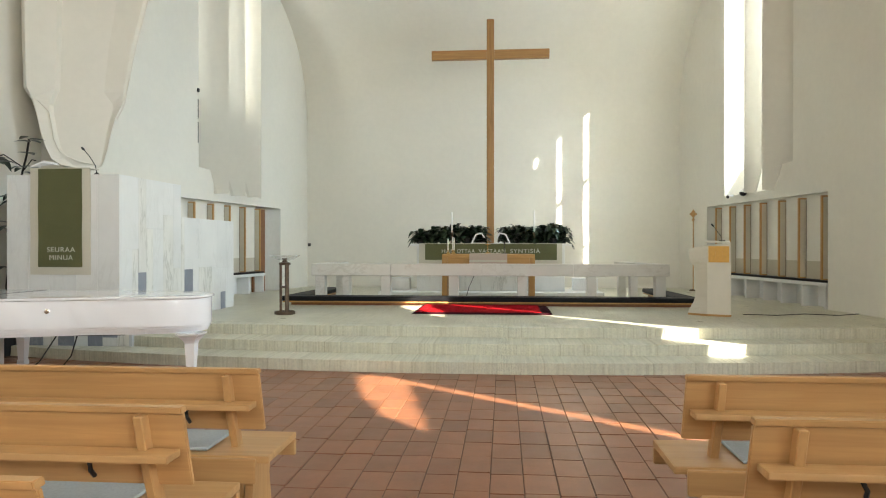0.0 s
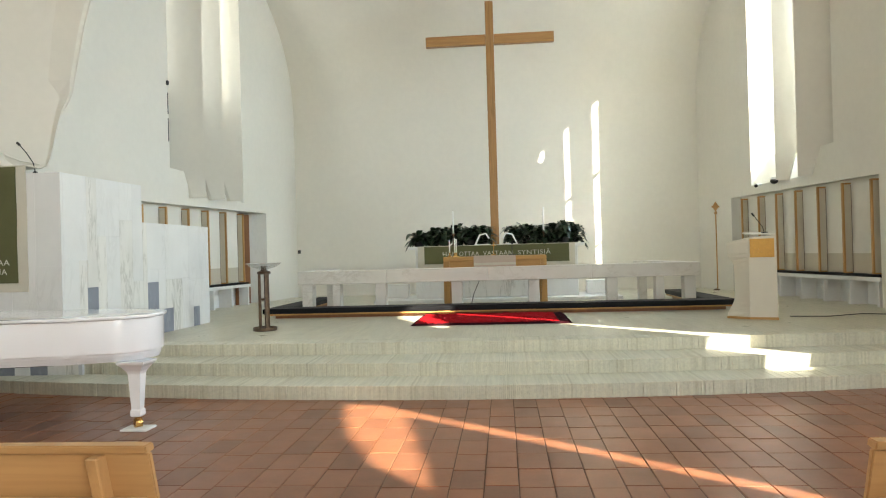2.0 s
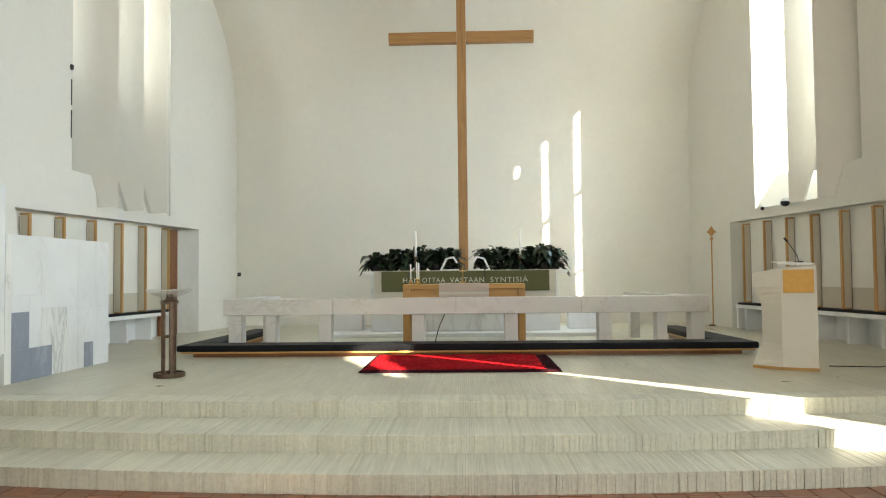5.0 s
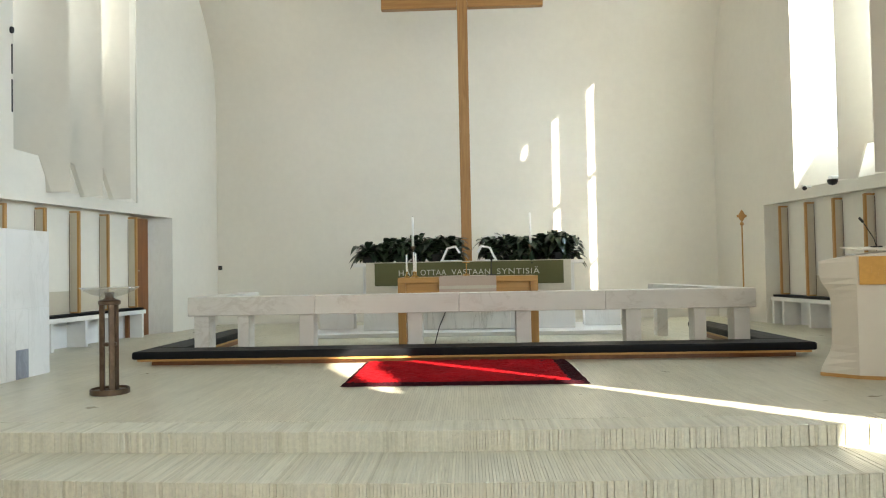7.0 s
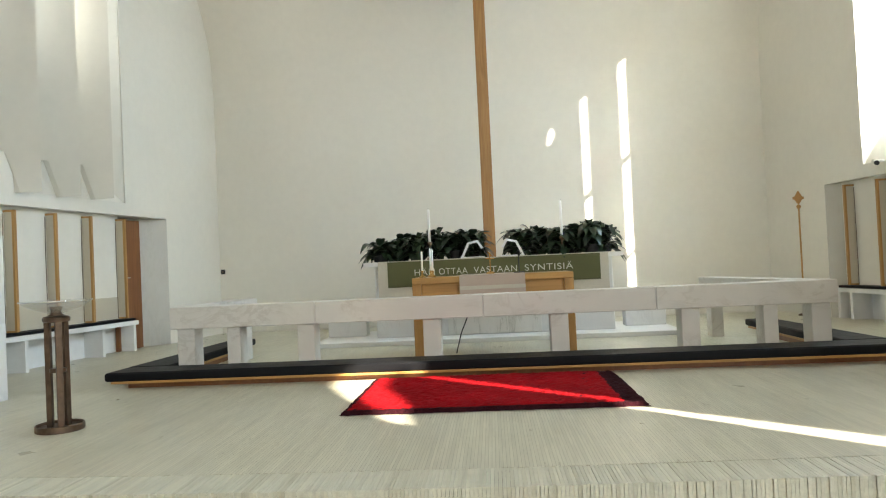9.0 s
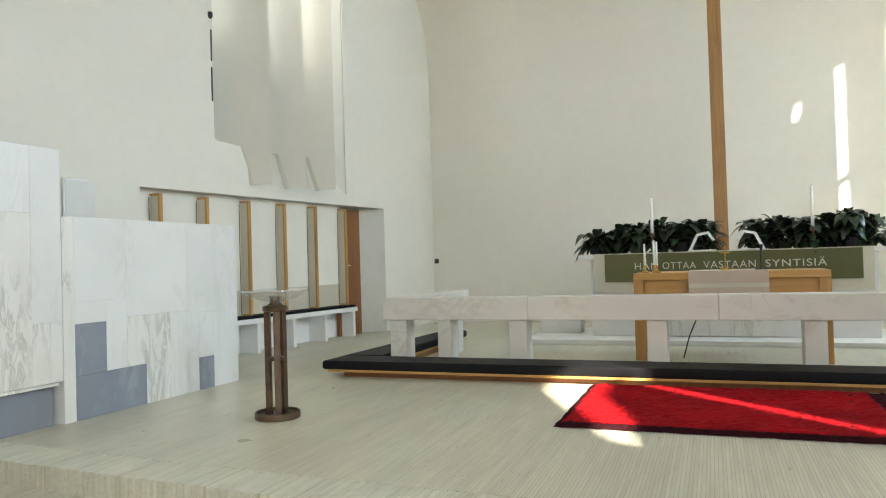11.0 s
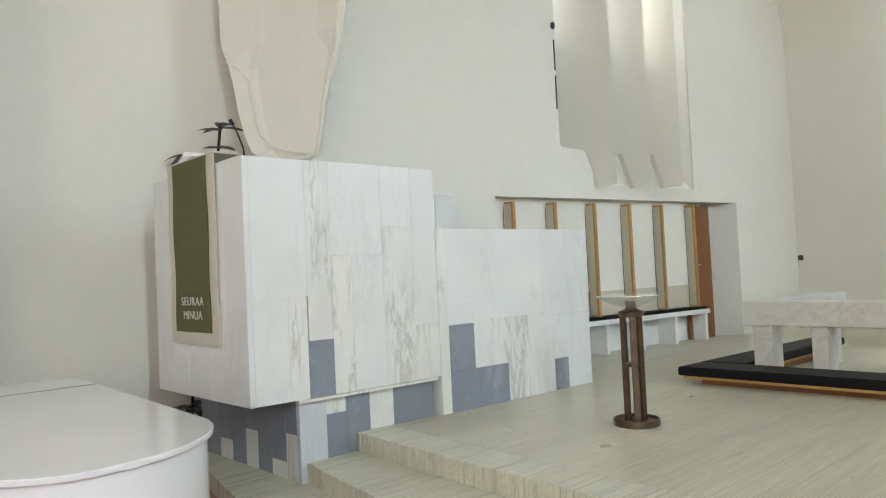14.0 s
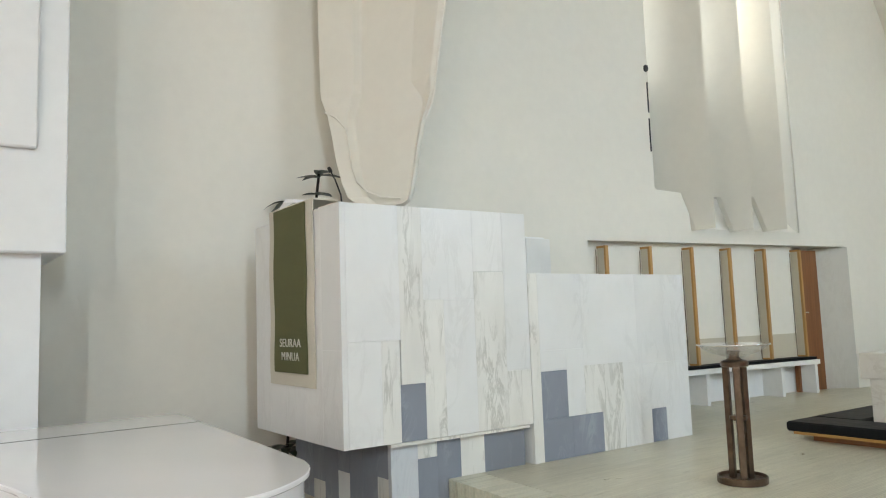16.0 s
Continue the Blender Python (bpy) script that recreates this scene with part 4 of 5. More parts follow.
for y0, y1, z0, z1, m in ((8.33, 8.54, 0.0, 0.668, PALE_GREY), (8.54, 8.70, 0.555, 0.668, VEINED), (8.54, 8.70, 0.0, 0.555, GREY), (8.70, 8.90, 0.0, 0.668, GREY), (8.90, 9.11, 0.20, 0.668, VEINED), (9.11, 9.49, 0.20, 0.668, GREY)):
    slab("base_slab", y0, y1, z0, z1, m, pul, -0.05)
for i, (x0, x1, z0, z1, m) in enumerate(((-4.52, -4.335, 0.44, 0.68, GREY), (-4.52, -4.335, 0.13, 0.44, VEINED), (-4.72, -4.52, 0.24, 0.68, GREY), (-4.72, -4.52, 0.0, 0.24, MARBLE), (-4.92, -4.72, 0.0, 0.68, GREY),
                                         (-5.10, -4.92, 0.40, 0.68, GREY), (-5.10, -4.92, 0.0, 0.40, MARBLE), (-5.32, -5.10, 0.0, 0.68, GREY), (-5.52, -5.32, 0.28, 0.68, GREY), (-5.52, -5.32, 0.0, 0.28, VEINED), (-5.86, -5.52, 0.0, 0.68, GREY))):
    part("base_slab", box(x0 + 0.0012, x1 - 0.0012, 8.34, 8.38, z0, z1, 0.0015), m, pul)

scr = thing("marble_screen", "low marble screen wall with inlaid grey blocks", "screen wall")
part("core", prism([(face_x(9.56) - 0.03, 9.545), (face_x(11.39) - 0.03, 11.395), (face_x(11.39) - 0.16, 11.395), (face_x(9.56) - 0.16, 9.545)], FLOOR, 1.825), MARBLE, scr)
for y0, y1, z0, z1, m in ((9.545, 9.64, FLOOR, 1.83, VEINED), (9.64, 10.1, 1.23, 1.83, MARBLE), (10.1, 10.75, 1.09, 1.83, MARBLE), (10.75, 11.4, 1.06, 1.83, MARBLE),
                          (9.64, 9.91, 0.705, 1.07, GREY), (9.64, 9.95, FLOOR, 0.705, GREY), (9.95, 10.29, FLOOR, 0.705, GREY), (9.64, 9.91, 1.07, 1.23, MARBLE), (9.91, 10.1, 0.705, 1.23, MARBLE), (10.1, 10.29, 0.705, 1.09, VEINED),
                          (10.29, 10.55, FLOOR, 1.09, VEINED), (10.55, 10.75, FLOOR, 1.09, MARBLE), (10.75, 10.88, FLOOR, 1.06, MARBLE), (10.88, 11.07, FLOOR, 0.67, GREY), (10.88, 11.07, 0.67, 1.06, MARBLE), (11.07, 11.4, FLOOR, 1.06, MARBLE)):
    slab("slab", y0, y1, z0, z1, m, scr, 0.0, 0.03)
pq = thing("wall_plaque", "pale grey square stone plaque on the wall", "plaque", at=(left_x(10.9), 10.9, 2.10))
part("stone", box(0.0, 0.02, -0.19, 0.19, -0.19, 0.19, 0.003), MARBLE, pq)
part("stone_frame", box(0.0, 0.010, -0.205, 0.205, -0.205, 0.205, 0.003), PANEL_WHITE, pq)

ban = thing("pulpit_cloth", "olive green hanging cloth with woven lettering and cream border", "cloth", at=(-5.03, 7.96, 0))
b = bmesh.new()
ring = []
for i in range(15):
    z = 2.36 - i * (2.36 - 1.06) / 14
    wv = 0.004 * math.sin(i * 0.9)
    ring.append([(-0.39, -0.012 + wv, z), (0.39, -0.016 - wv, z), (0.39, -0.008 - wv, z), (-0.39, -0.004 + wv, z)])
part("border", loft(ring, bm=b), LINEN, ban)
ring = [[(x, y - 0.012, z) if k < 2 else (x, y - 0.004, z) for k, (x, y, z) in enumerate(((-0.28, r[0][1], r[0][2]), (0.285, r[1][1], r[1][2]), (0.285, r[1][1], r[1][2]), (-0.28, r[0][1], r[0][2])))] for r in ring if r[0][2] > 1.15]
part("green_field", loft(ring), OLIVE, ban)
for body, z, width in (("SEURAA", 1.365, 0.36), ("MINUA", 1.268, 0.30)):
    word(body, 0.02, z, -0.034, width, 0.085, ban)
part("top_fold", box(-0.39, 0.39, -0.014, 0.18, 2.36, 2.375, 0.004), LINEN, ban)

k = thing("pulpit_microphone", "black gooseneck microphone on the pulpit edge", "microphone", at=(-4.72, 8.22, 2.21))
part("neck", tube([(0, 0, 0.0), (0, 0, 0.12), (-0.02, 0, 0.22), (-0.10, 0, 0.34), (-0.17, 0, 0.42)], 0.006), BLACK, k)
part("capsule", tube([(-0.17, 0, 0.42), (-0.20, 0, 0.45)], 0.014), BLACK, k)
part("base", lathe([(0.04, 0.0), (0.04, 0.10), (0.015, 0.13)], 12), BLACK, k)
k = thing("reading_lamp", "white curved reading lamp on the pulpit", "lamp", at=(-5.33, 8.10, 2.21))
part("arm", tube([(-0.10, 0.0, 0.0), (-0.09, 0, 0.14), (-0.04, -0.02, 0.22)], 0.012), LACQUER, k)
part("shade", loft([[(-0.16, -0.06, 0.18), (0.02, -0.08, 0.235), (0.16, -0.06, 0.215), (0.16, 0.05, 0.215), (0.02, 0.06, 0.235), (-0.16, 0.05, 0.18)], [(-0.14, -0.05, 0.21), (0.02, -0.06, 0.265), (0.14, -0.05, 0.245), (0.14, 0.04, 0.245), (0.02, 0.05, 0.265), (-0.14, 0.04, 0.21)]]), LACQUER, k)

# sounding board: a plaster shell that grows out of the wall above the pulpit
can = thing("pulpit_canopy", "sculpted white plaster canopy hanging above the pulpit", "canopy")


def shell(z, l, r, cut_l, cut_r, depth):
    """One level of the shell, running from the wall to the free side; cut_l and cut_r are the widths of the folded flanks."""
    d = Vector((1.18, 0.44)).normalized()
    n = Vector((d.y, -d.x))
    o = Vector((-6.07, 8.73))
    pt = lambda s_, q: tuple(o + d * s_ + n * q) + (z,)
    return [pt(l, -0.05), pt(l + cut_l * 0.15, 0.06), pt(l + cut_l, 0.0), pt(l + cut_l + 0.04, -depth), pt(r - cut_r, -depth), pt(r - cut_r * 0.15, 0.0), pt(r, -0.03), pt(r - 0.02, -0.075), pt(r - 0.42, -0.42), pt(l, -0.42)]


levels = [(2.49, 0.62, 0.92, 0.05, 0.03, 0.01), (2.52, 0.46, 0.985, 0.12, 0.04, 0.03), (2.60, 0.34, 1.02, 0.14, 0.05, 0.04), (2.75, 0.27, 1.06, 0.15, 0.06, 0.05), (2.95, 0.21, 1.10, 0.16, 0.07, 0.06), (3.20, 0.16, 1.17, 0.17, 0.09, 0.07), (3.34, 0.12, 1.24, 0.20, 0.12, 0.07),
          (3.40, 0.10, 1.27, 0.24, 0.16, 0.07), (3.56, 0.0, 1.30, 0.40, 0.30, 0.07), (4.2, -0.02, 1.42, 0.44, 0.36, 0.08), (5.0, -0.03, 1.62, 0.46, 0.44, 0.09), (6.5, -0.04, 1.95, 0.50, 0.55, 0.10), (9.3, -0.05, 2.5, 0.55, 0.7, 0.10)]
sh = part("shell", loft([shell(*lv) for lv in levels]), WHITE, can)
md = sh.modifiers.new("soft_edges", "BEVEL")
md.width, md.segments, md.limit_method, md.angle_limit = 0.02, 3, "ANGLE", radians(25)

def on_shell(x, z, q):
    d = Vector((1.18, 0.44)).normalized()
    o = Vector((-6.07, 8.73)) + d * ((x + 6.07) / d.x) + Vector((d.y, -d.x)) * q
    return (o.x, o.y, z)


part("seam_lip", tube([on_shell(x, z, q) for x, z, q in ((-5.98, 3.43, 0.05), (-5.86, 3.36, 0.045), (-5.76, 3.24, 0.03), (-5.73, 3.05, 0.025), (-5.71, 2.88, 0.02), (-5.66, 2.74, 0.015), (-5.56, 2.64, 0.01), (-5.42, 2.575, 0.005), (-5.22, 2.535, 0.0))], 0.008), WHITE, can)
part("rim_lip", tube([on_shell(x, z, q) for x, z, q in ((-4.56, 5.0, -0.02), (-4.74, 4.2, -0.02), (-4.85, 3.56, -0.02), (-4.87, 3.42, -0.02), (-4.91, 3.30, -0.02), (-4.97, 3.18, -0.02))], 0.013), WHITE, can)

# tall plant beside the pulpit, its head leaning under the canopy
k = thing("tall_plant", "tall slender pot plant with dark drooping leaves beside the pulpit", "plant", at=(-6.03, 8.33, 0.0))
part("pot", lathe([(0.12, 0), (0.15, 0.26), (0.16, 0.28), (0.14, 0.28), (0.13, 0.24)], 20), BLACK, k)
part("soil", lathe([(0.135, 0.242), (0.13, 0.255), (0.001, 0.26)], 14), SOIL, k)
STEM = [(0, 0, 0.25), (-0.01, 0.04, 0.9), (0.0, 0.12, 1.6), (0.05, 0.20, 2.2), (0.11, 0.27, 2.62), (0.13, 0.29, 2.84)]
b = bmesh.new()
tube(STEM, 0.013, 6, b)
tube([(0.09, 0.24, 2.45), (0.0, 0.20, 2.52), (-0.14, 0.17, 2.62), (-0.30, 0.14, 2.56)], 0.008, 6, b)
tube([(0.09, 0.24, 2.42), (0.2, 0.25, 2.56), (0.27, 0.22, 2.54)], 0.007, 6, b)
part("stem", b, SOIL, k)
rng = random.Random(7)
b = bmesh.new()
for sx, sy, z0, cnt, ln, sag in ((0.02, 0.0, 0.46, 9, 0.34, 0.8), (0.0, 0.02, 0.72, 9, 0.28, 1.0), (0.0, 0.06, 1.15, 8, 0.26, 1.0), (0.0, 0.12, 1.65, 10, 0.28, 1.0), (0.02, 0.17, 2.05, 12, 0.30, 0.9), (0.09, 0.24, 2.42, 4, 0.22, 0.6),
                                 (-0.20, 0.16, 2.57, 8, 0.26, 0.8), (0.12, 0.28, 2.68, 3, 0.19, 0.25), (0.13, 0.29, 2.83, 5, 0.23, 0.2)):
    for i in range(cnt):
        yaw = 2 * math.pi * i / cnt + rng.uniform(-0.4, 0.4)
        leaf(b, (sx, sy, z0 + rng.uniform(-0.05, 0.04)), yaw, rng.uniform(0.1, 0.6) * sag, ln * rng.uniform(0.75, 1.1), rng.uniform(0.045, 0.065), rng.uniform(0.3, 0.8) * sag, rng)
part("leaves", b, LEAF, k, smooth=True)

# raised white panel on the nave wall beside the piano
k = thing("wall_panel", "projecting white wall panel with a raised inner field", "wall panel", at=(0, 0, 0))
part("slab", box(-6.6, -5.60, 3.2, 6.56, 2.04, 8.6, 0.01), PANEL_WHITE, k)
part("raised_field", box(-5.60, -5.545, 3.2, 6.37, 2.74, 8.6, 0.012), PANEL_WHITE, k)
part("lower_face", box(-6.6, -5.70, 3.2, 6.42, 0.0, 2.04), PANEL_WHITE, k)

# ---- piano ----
pn = thing("grand_piano", "white lacquered grand piano with closed lid", "piano", "", (0, 0, 0))
ANCH = [(-5.25, 7.20), (-3.15, 7.14), (-2.84, 7.04), (-2.65, 6.85), (-2.55, 6.62), (-2.58, 6.40), (-2.78, 6.22), (-3.08, 6.13), (-3.45, 6.07), (-3.85, 5.94), (-4.2, 5.78), (-4.6, 5.68), (-5.25, 5.66)]


def eased(ob):
    """Smooth shading round the curves, with the sharp edges kept."""
    for p in ob.data.polygons:
        p.use_smooth = True
    ob.data.set_sharp_from_angle(angle=radians(32))


def smooth_loop(pts, first, last, rounds=2):
    for _ in range(rounds):
        out = []
        for i, p in enumerate(pts):
            if i < first or i >= last:
                out.append(p)
                continue
            q = pts[i + 1]
            out += [(p[0] * 0.75 + q[0] * 0.25, p[1] * 0.75 + q[1] * 0.25), (p[0] * 0.25 + q[0] * 0.75, p[1] * 0.25 + q[1] * 0.75)]
        last += len(out) - len(pts)
        pts = out
    return pts


rim = smooth_loop(ANCH, 1, len(ANCH) - 2)


def grow(pts, by):
    cx, cy = -3.9, 6.45
    return [(x + by * (1 if x > cx + 0.9 else 0), y + by * (1 if y > cy + 0.2 else -1)) for x, y in pts]


eased(part("rim", prism(rim, 0.632, 0.895, 0.006), LACQUER, pn))
eased(part("lid", prism(grow(rim, 0.018), 0.898, 0.922, 0.010, segs=3), LACQUER, pn))
part("lid_fold", box(-4.70, -4.694, 5.70, 7.19, 0.9215, 0.9235), BLACK, pn)
eased(part("upper_moulding", prism(grow(rim, -0.016), 0.606, 0.640, 0.008), LACQUER, pn))
eased(part("middle_moulding", prism(grow(rim, -0.038), 0.580, 0.614, 0.008), LACQUER, pn))
eased(part("lower_moulding", prism(grow(rim, -0.062), 0.556, 0.588, 0.008), LACQUER, pn))
part("soundboard", prism([(-4.9, 5.95), (-3.3, 6.3), (-3.3, 6.95), (-4.9, 6.95)], 0.535, 0.551), BLACK, pn)


def piano_leg(x, y):
    lg = part("leg", loft([[(x + sx_ * w_, y + sy_ * w_, z) for sx_, sy_ in ((-1, -1), (1, -1), (1, 1), (-1, 1))] for w_, z in ((0.115, 0.555), (0.11, 0.535), (0.085, 0.51), (0.060, 0.475), (0.050, 0.45), (0.035, 0.17), (0.042, 0.16), (0.042, 0.12), (0.036, 0.11))]), LACQUER, pn)
    part("caster", tube([(x - 0.02, y - 0.02, 0.055), (x + 0.02, y + 0.02, 0.055)], 0.034, 14), BRASS, lg)
    part("caster_fork", box(x - 0.025, x + 0.025, y - 0.012, y + 0.012, 0.06, 0.112, 0.004), BRASS, lg)
    cb = thing("caster_board", "white square board under the piano caster", "caster board", "boards under the piano", (x, y, 0.0))
    part("board", box(-0.11, 0.11, -0.09, 0.09, 0.001, 0.02, 0.006), BENCH_WHITE, cb)


piano_leg(-2.68, 6.42)
piano_leg(-4.85, 7.0)
piano_leg(-4.85, 5.86)
ly = part("pedal_lyre", box(-4.80, -4.74, 6.30, 6.56, 0.12, 0.56, 0.01), LACQUER, pn)
part("pedal", box(-4.98, -4.80, 6.40, 6.43, 0.09, 0.11, 0.004), BRASS, ly)
part("lid_mark", box(-4.35, -4.15, 6.02, 6.05, 0.922, 0.9225), PALE_GREY, pn)
part("rim_knob", lathe([(0.022, 0), (0.024, 0.01), (0.012, 0.014)], 14, (0, 0)), CHROME, pn).matrix_basis = pose(-3.86, 5.93, 0.80, 90, 0, 20)
k = thing("piano_cable", "black cables trailing below the piano", "cable")
part("wire", tube([(-3.9, 6.5, 0.55), (-3.95, 6.45, 0.3), (-4.1, 6.4, 0.1), (-4.4, 6.3, 0.012)], 0.007, 6), BLACK, k)
part("second_wire", tube([(-4.1, 6.5, 0.55), (-4.25, 6.4, 0.25), (-4.5, 6.3, 0.012)], 0.007, 6), BLACK, k)
# ---- pews ----
def pew(x0, x1, y, inner, lab):
    """A pine pew seen from behind; inner is +1 when its aisle end is x1."""
    ln = x1 - x0
    p = thing("pew", lab, "pew", "pine pews", (x0, y, 0))
    tilt = lambda z: (0.82 - z) * 0.30          # the back leans towards the rear
    def board(name, z0, z1, t, d0=0.0, a=0.0, c=ln):
        ring = [[(xx, tilt(z0) + d0, z0), (xx, tilt(z0) + d0 + t, z0), (xx, tilt(z1) + d0 + t, z1), (xx, tilt(z1) + d0, z1)] for xx in (a, c)]
        b = loft(ring)
        bmesh.ops.bevel(b, geom=b.edges[:], offset=0.004, segments=2, affect="EDGES")
        return part(name, b, PINE_X, p)
    board("top_cap", 0.795, 0.82, 0.05, -0.012)
    bb = board("back_board", 0.505, 0.795, 0.022)
    part("book_ledge", box(0.02 if inner < 0 else 0.0, ln - (0.02 if inner > 0 else 0), -0.075, 0.035, 0.632, 0.660, 0.006, segs=2), PINE_X, p)
    posts = [0.15 if inner < 0 else 0.6, ln - (0.15 if inner > 0 else 0.6), ln * 0.5]
    for xx in posts:
        ring = [[(xx - 0.018, yy - 0.022, z), (xx + 0.018, yy - 0.022, z), (xx + 0.018, yy + 0.05, z), (xx - 0.018, yy + 0.05, z)] for z, yy in ((0.0, 0.235), (0.40, 0.115), (0.62, 0.03), (0.79, -0.018))]
        b = loft(ring)
        bmesh.ops.bevel(b, geom=b.edges[:], offset=0.004, segments=1, affect="EDGES")
        part("post", b, PINE_Z, p)
        # broad leg panel under the seat
        ring = [[(xx - 0.02, 0.05 + q * 0.03, z), (xx + 0.02, 0.05 + q * 0.03, z), (xx + 0.02, 0.40 - q * 0.02, z), (xx - 0.02, 0.40 - q * 0.02, z)] for q, z in ((0, 0.0), (2, 0.2), (0, 0.375))]
        part("leg_panel", loft([[(x_ + 0.045, y_ + 0.06, z_) for x_, y_, z_ in r_] for r_ in ring]), PINE_Z, p)
    e0, e1 = (-0.07, ln) if inner < 0 else (0.0, ln + 0.07)
    part("seat", box(e0, e1, -0.06, 0.40, 0.385, 0.42, 0.010, segs=2), PINE_X, p)
    part("seat_rail", box(e0 + 0.055, e1 - 0.055, -0.088, -0.0615, 0.295, 0.412, 0.012, segs=3), PINE_X, p)
    part("front_rail", box(e0, e1, 0.37, 0.40, 0.30, 0.385, 0.006), PINE_X, p)
    hx = posts[0] + 0.22 if inner < 0 else posts[1] - 0.22
    hk = tube([(hx, -0.005 + tilt(0.6), 0.615), (hx, -0.035 + tilt(0.6), 0.60), (hx + 0.01, -0.045 + tilt(0.6), 0.575), (hx + 0.015, -0.025 + tilt(0.6), 0.548)], 0.009, 8)
    part("hook", hk, BLACK, p, "black metal bag hook")
    cush = thing("seat_pad", "pale blue-grey seat pad on a pew", "cushion", "seat pads", (x0, y, 0.421))
    a, c = (0.25, ln) if inner < 0 else (0.0, ln - 0.25)
    part("felt", box(a, c, 0.0, 0.34, 0.0, 0.016, 0.006), FELT, cush)


for i, y in enumerate((2.89, 2.07, 1.25)):
    pew(-4.9, -0.77, y, 1, "honey pine pew with a book ledge on its back")
    pew(1.23 + 0.02 * i, 5.4, y, -1, "honey pine pew with a book ledge on its back")

for x, y in ((-1.36, 3.86), (1.80, 3.88), (-1.5, 2.4)):
    g = thing("floor_grate", "cast metal grate set in the tile floor", "floor vent", at=(x, y, 0.004))
    part("frame", box(-0.16, 0.16, -0.11, 0.11, 0, 0.006), BLACK, g)
    for q in range(8):
        part("bar", box(-0.15 + q * 0.04, -0.135 + q * 0.04, -0.10, 0.10, 0.006, 0.010), CREAM, g)
    for q in range(6):
        part("bar", box(-0.15, 0.15, -0.10 + q * 0.037, -0.09 + q * 0.037, 0.006, 0.010), CREAM, g)

# ---- steps of marble strips set on edge ----
SW = 0.0185
strip_meshes = {}


def strip_mesh(kind, depth, h, jut):
    key = (kind, jut)
    if key not in strip_meshes:
        b = box(-SW / 2 + 0.0006, SW / 2 - 0.0006, -jut * 0.0025, depth, 0, h - (jut % 2) * 0.0018, 0.0010)
        me = bpy.data.meshes.new("strip")
        bmesh.ops.recalc_face_normals(b, faces=b.faces)
        b.to_mesh(me)
        b.free()
        me.materials.append(STRIP)
        strip_meshes[key] = me
    return strip_meshes[key]


rng = random.Random(11)
for i, y0 in enumerate(RISERS):
    z0 = 0.13 * i
    depth = (RISERS[i + 1] - y0 + 0.05) if i < 2 else 0.294
    st = thing("step_%s" % ("low", "middle", "high")[i], "broad step of pale marble strips set on edge", "step")
    tagged(st, kind="structure")
    x_lo = (-6.3, -4.33, -4.30)[i]
    count = int((6.9 - x_lo) / SW)
    rest = bmesh.new()
    for q in range(count):
        x = x_lo + (q + 0.5) * SW
        jut = rng.choice((0, 0, 1, 1, 2, 2, 3))
        if -2.35 <= x <= 3.05:
            ob = new("strip", strip_mesh(i, depth, 0.13, jut))
            ob.location = (x, y0 + bow(x, i), z0)
            ob.parent = st
        else:
            ya, yb, zt = y0 + bow(x, i) - 0.0025 * jut, y0 + bow(x, i) + depth, z0 + 0.13 - (jut % 2) * 0.0018
            lo, hi = x - SW / 2 + 0.0006, x + SW / 2 - 0.0006
            vs = [rest.verts.new(c) for c in ((lo, ya, z0), (hi, ya, z0), (hi, yb, z0), (lo, yb, z0), (lo, ya, zt), (hi, ya, zt), (hi, yb, zt), (lo, yb, zt))]
            for f in ((3, 2, 1, 0), (4, 5, 6, 7), (0, 1, 5, 4), (1, 2, 6, 5), (2, 3, 7, 6), (3, 0, 4, 7)):
                rest.faces.new([vs[a] for a in f])
    if len(rest.verts):
        tagged(part("strips_rest", rest, STRIP_REST, st), kind="stuff")
    part("core", prism([(x / 2, y0 + 0.03 + bow(x / 2, i)) for x in range(int(x_lo * 2), 14)] + [(6.5, 9.5), (x_lo + 0.1, 9.5)], z0 - 0.02, z0 + 0.115), MORTAR, st)

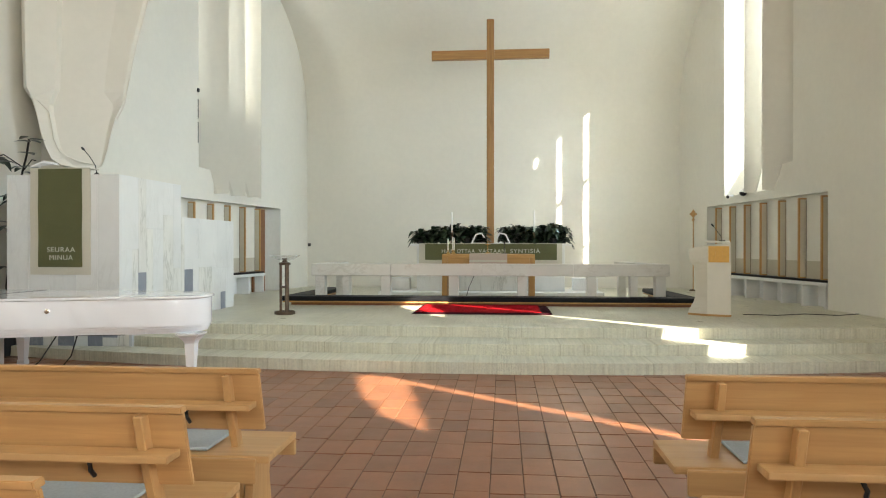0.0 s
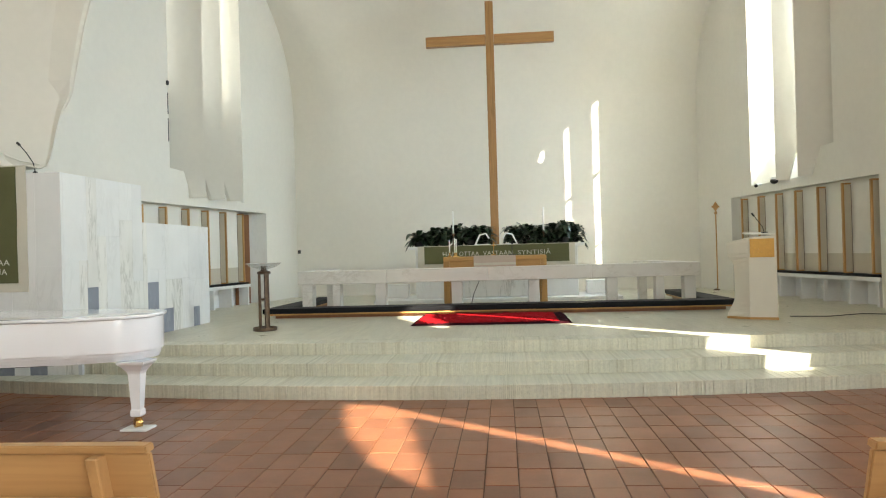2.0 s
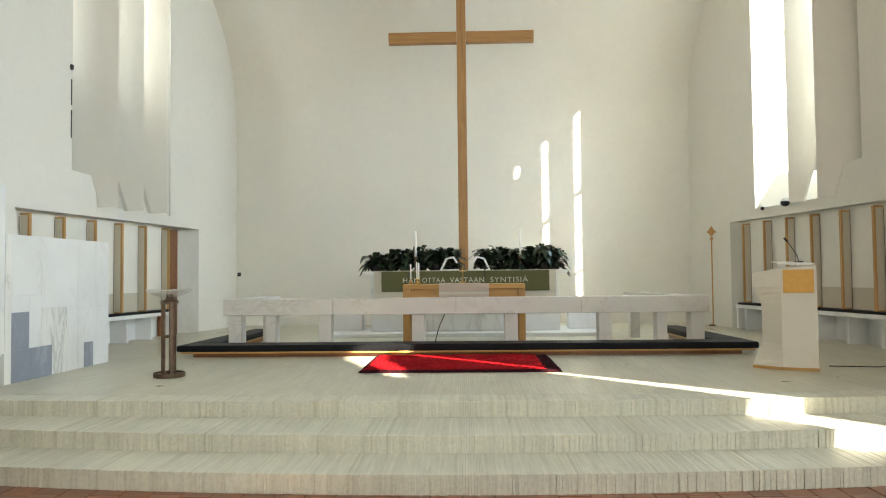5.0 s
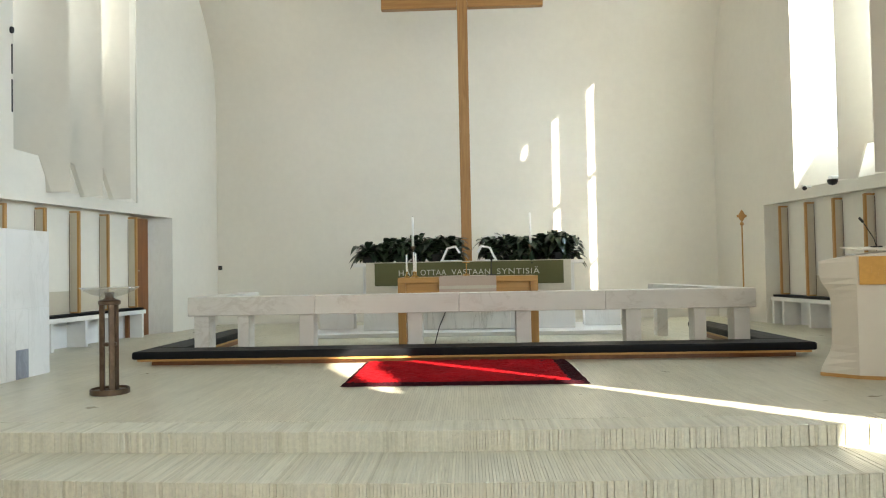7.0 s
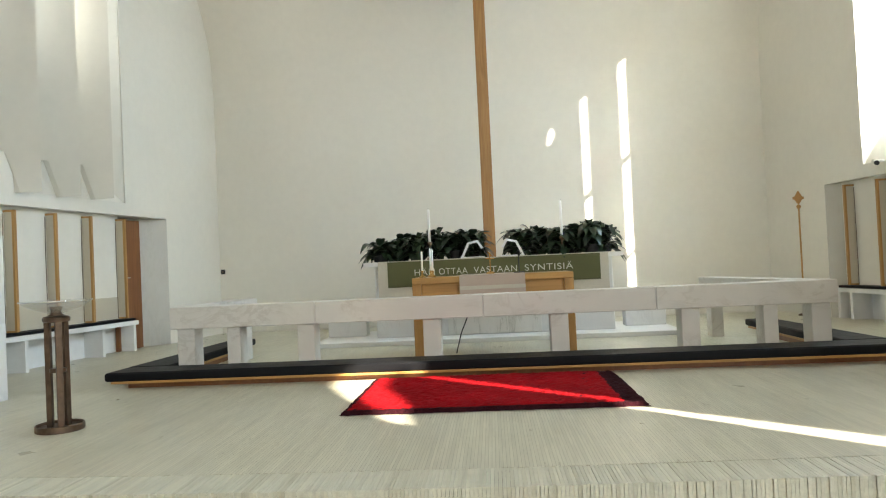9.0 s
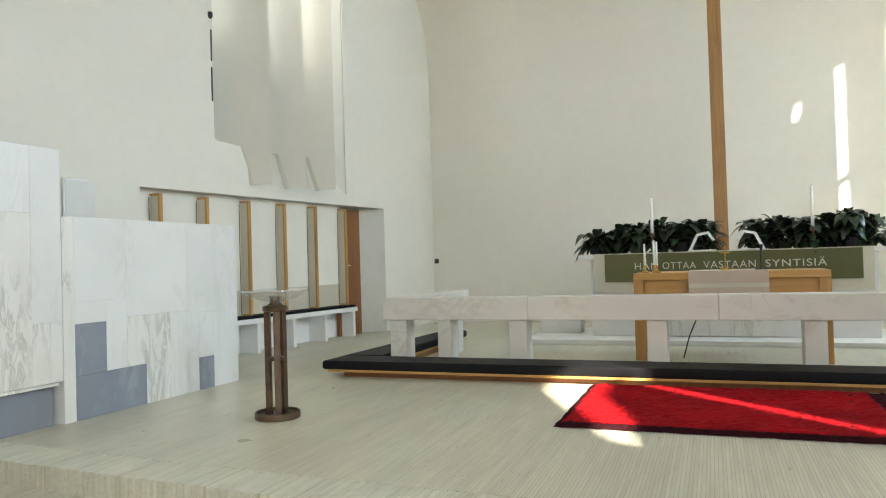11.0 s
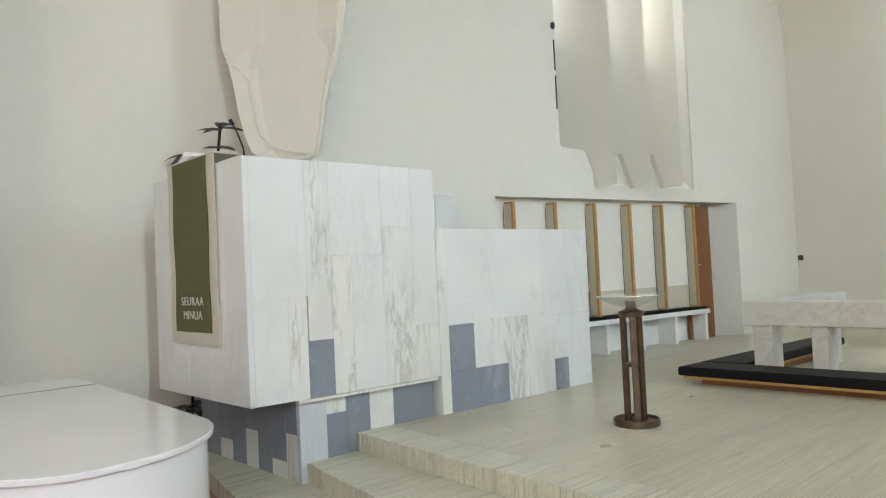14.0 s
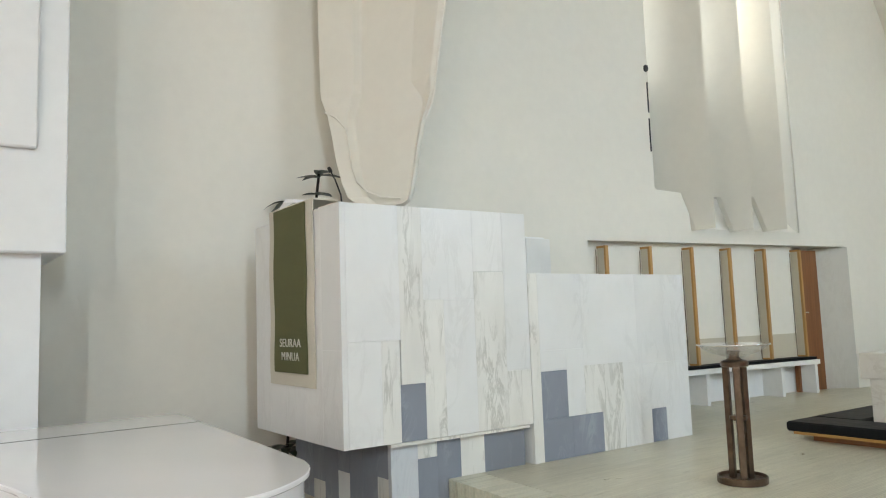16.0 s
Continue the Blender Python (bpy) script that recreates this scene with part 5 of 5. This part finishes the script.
# ---- terracotta floor tiles ----
TW, TL, GAP = 0.20, 0.345, 0.006
b = box(-TW / 2 + GAP / 2, TW / 2 - GAP / 2, -TL / 2 + GAP / 2, TL / 2 - GAP / 2, -0.02, 0, 0.003)
tile_me = bpy.data.meshes.new("tile")
bmesh.ops.recalc_face_normals(b, faces=b.faces)
b.to_mesh(tile_me)
b.free()
tile_me.materials.append(TILE)
floor_ob = bpy.data.objects["floor"]
rng = random.Random(5)
verts, faces = [], []
for i in range(-36, 37):
    x = 0.02 + i * TW
    off = (0.5 if i % 2 else 0.0) * TL * 0.18 + rng.uniform(-0.02, 0.02)
    for j in range(-27, 24):
        y = j * TL + off
        if y - TL / 2 > RISERS[0] + bow(x, 0) + 0.02:
            continue
        dz, rx, ry = rng.uniform(-0.0015, 0.0015), rng.uniform(-0.005, 0.005), rng.uniform(-0.004, 0.004)
        if -0.78 < x < 1.35 and 3.4 < y < 7.7:
            ob = new("tile", tile_me)
            ob.matrix_basis = Matrix.Translation((x, y, dz)) @ Euler((rx, ry, 0)).to_matrix().to_4x4()
            ob.parent = floor_ob
        else:
            n = len(verts)
            hx, hy = TW / 2 - GAP / 2, TL / 2 - GAP / 2
            for sx_, sy_, e, z in ((-1, -1, 0.003, 0), (1, -1, 0.003, 0), (1, 1, 0.003, 0), (-1, 1, 0.003, 0), (-1, -1, 0, -0.004), (1, -1, 0, -0.004), (1, 1, 0, -0.004), (-1, 1, 0, -0.004), (-1, -1, 0, -0.02), (1, -1, 0, -0.02), (1, 1, 0, -0.02), (-1, 1, 0, -0.02)):
                px, py = sx_ * (hx - e), sy_ * (hy - e)
                verts.append((x + px, y + py, dz + z + py * rx - px * ry))
            faces.append((n, n + 1, n + 2, n + 3))
            for a in range(4):
                c = (a + 1) % 4
                faces.append((n + 4 + a, n + 4 + c, n + c, n + a))
                faces.append((n + 8 + a, n + 8 + c, n + 4 + c, n + 4 + a))
me = bpy.data.meshes.new("tiles_rest")
me.from_pydata(verts, [], faces)
me.materials.append(TILE_REST)
rest = new("tiles_rest", me)
rest.parent = floor_ob
tagged(rest, kind="stuff")
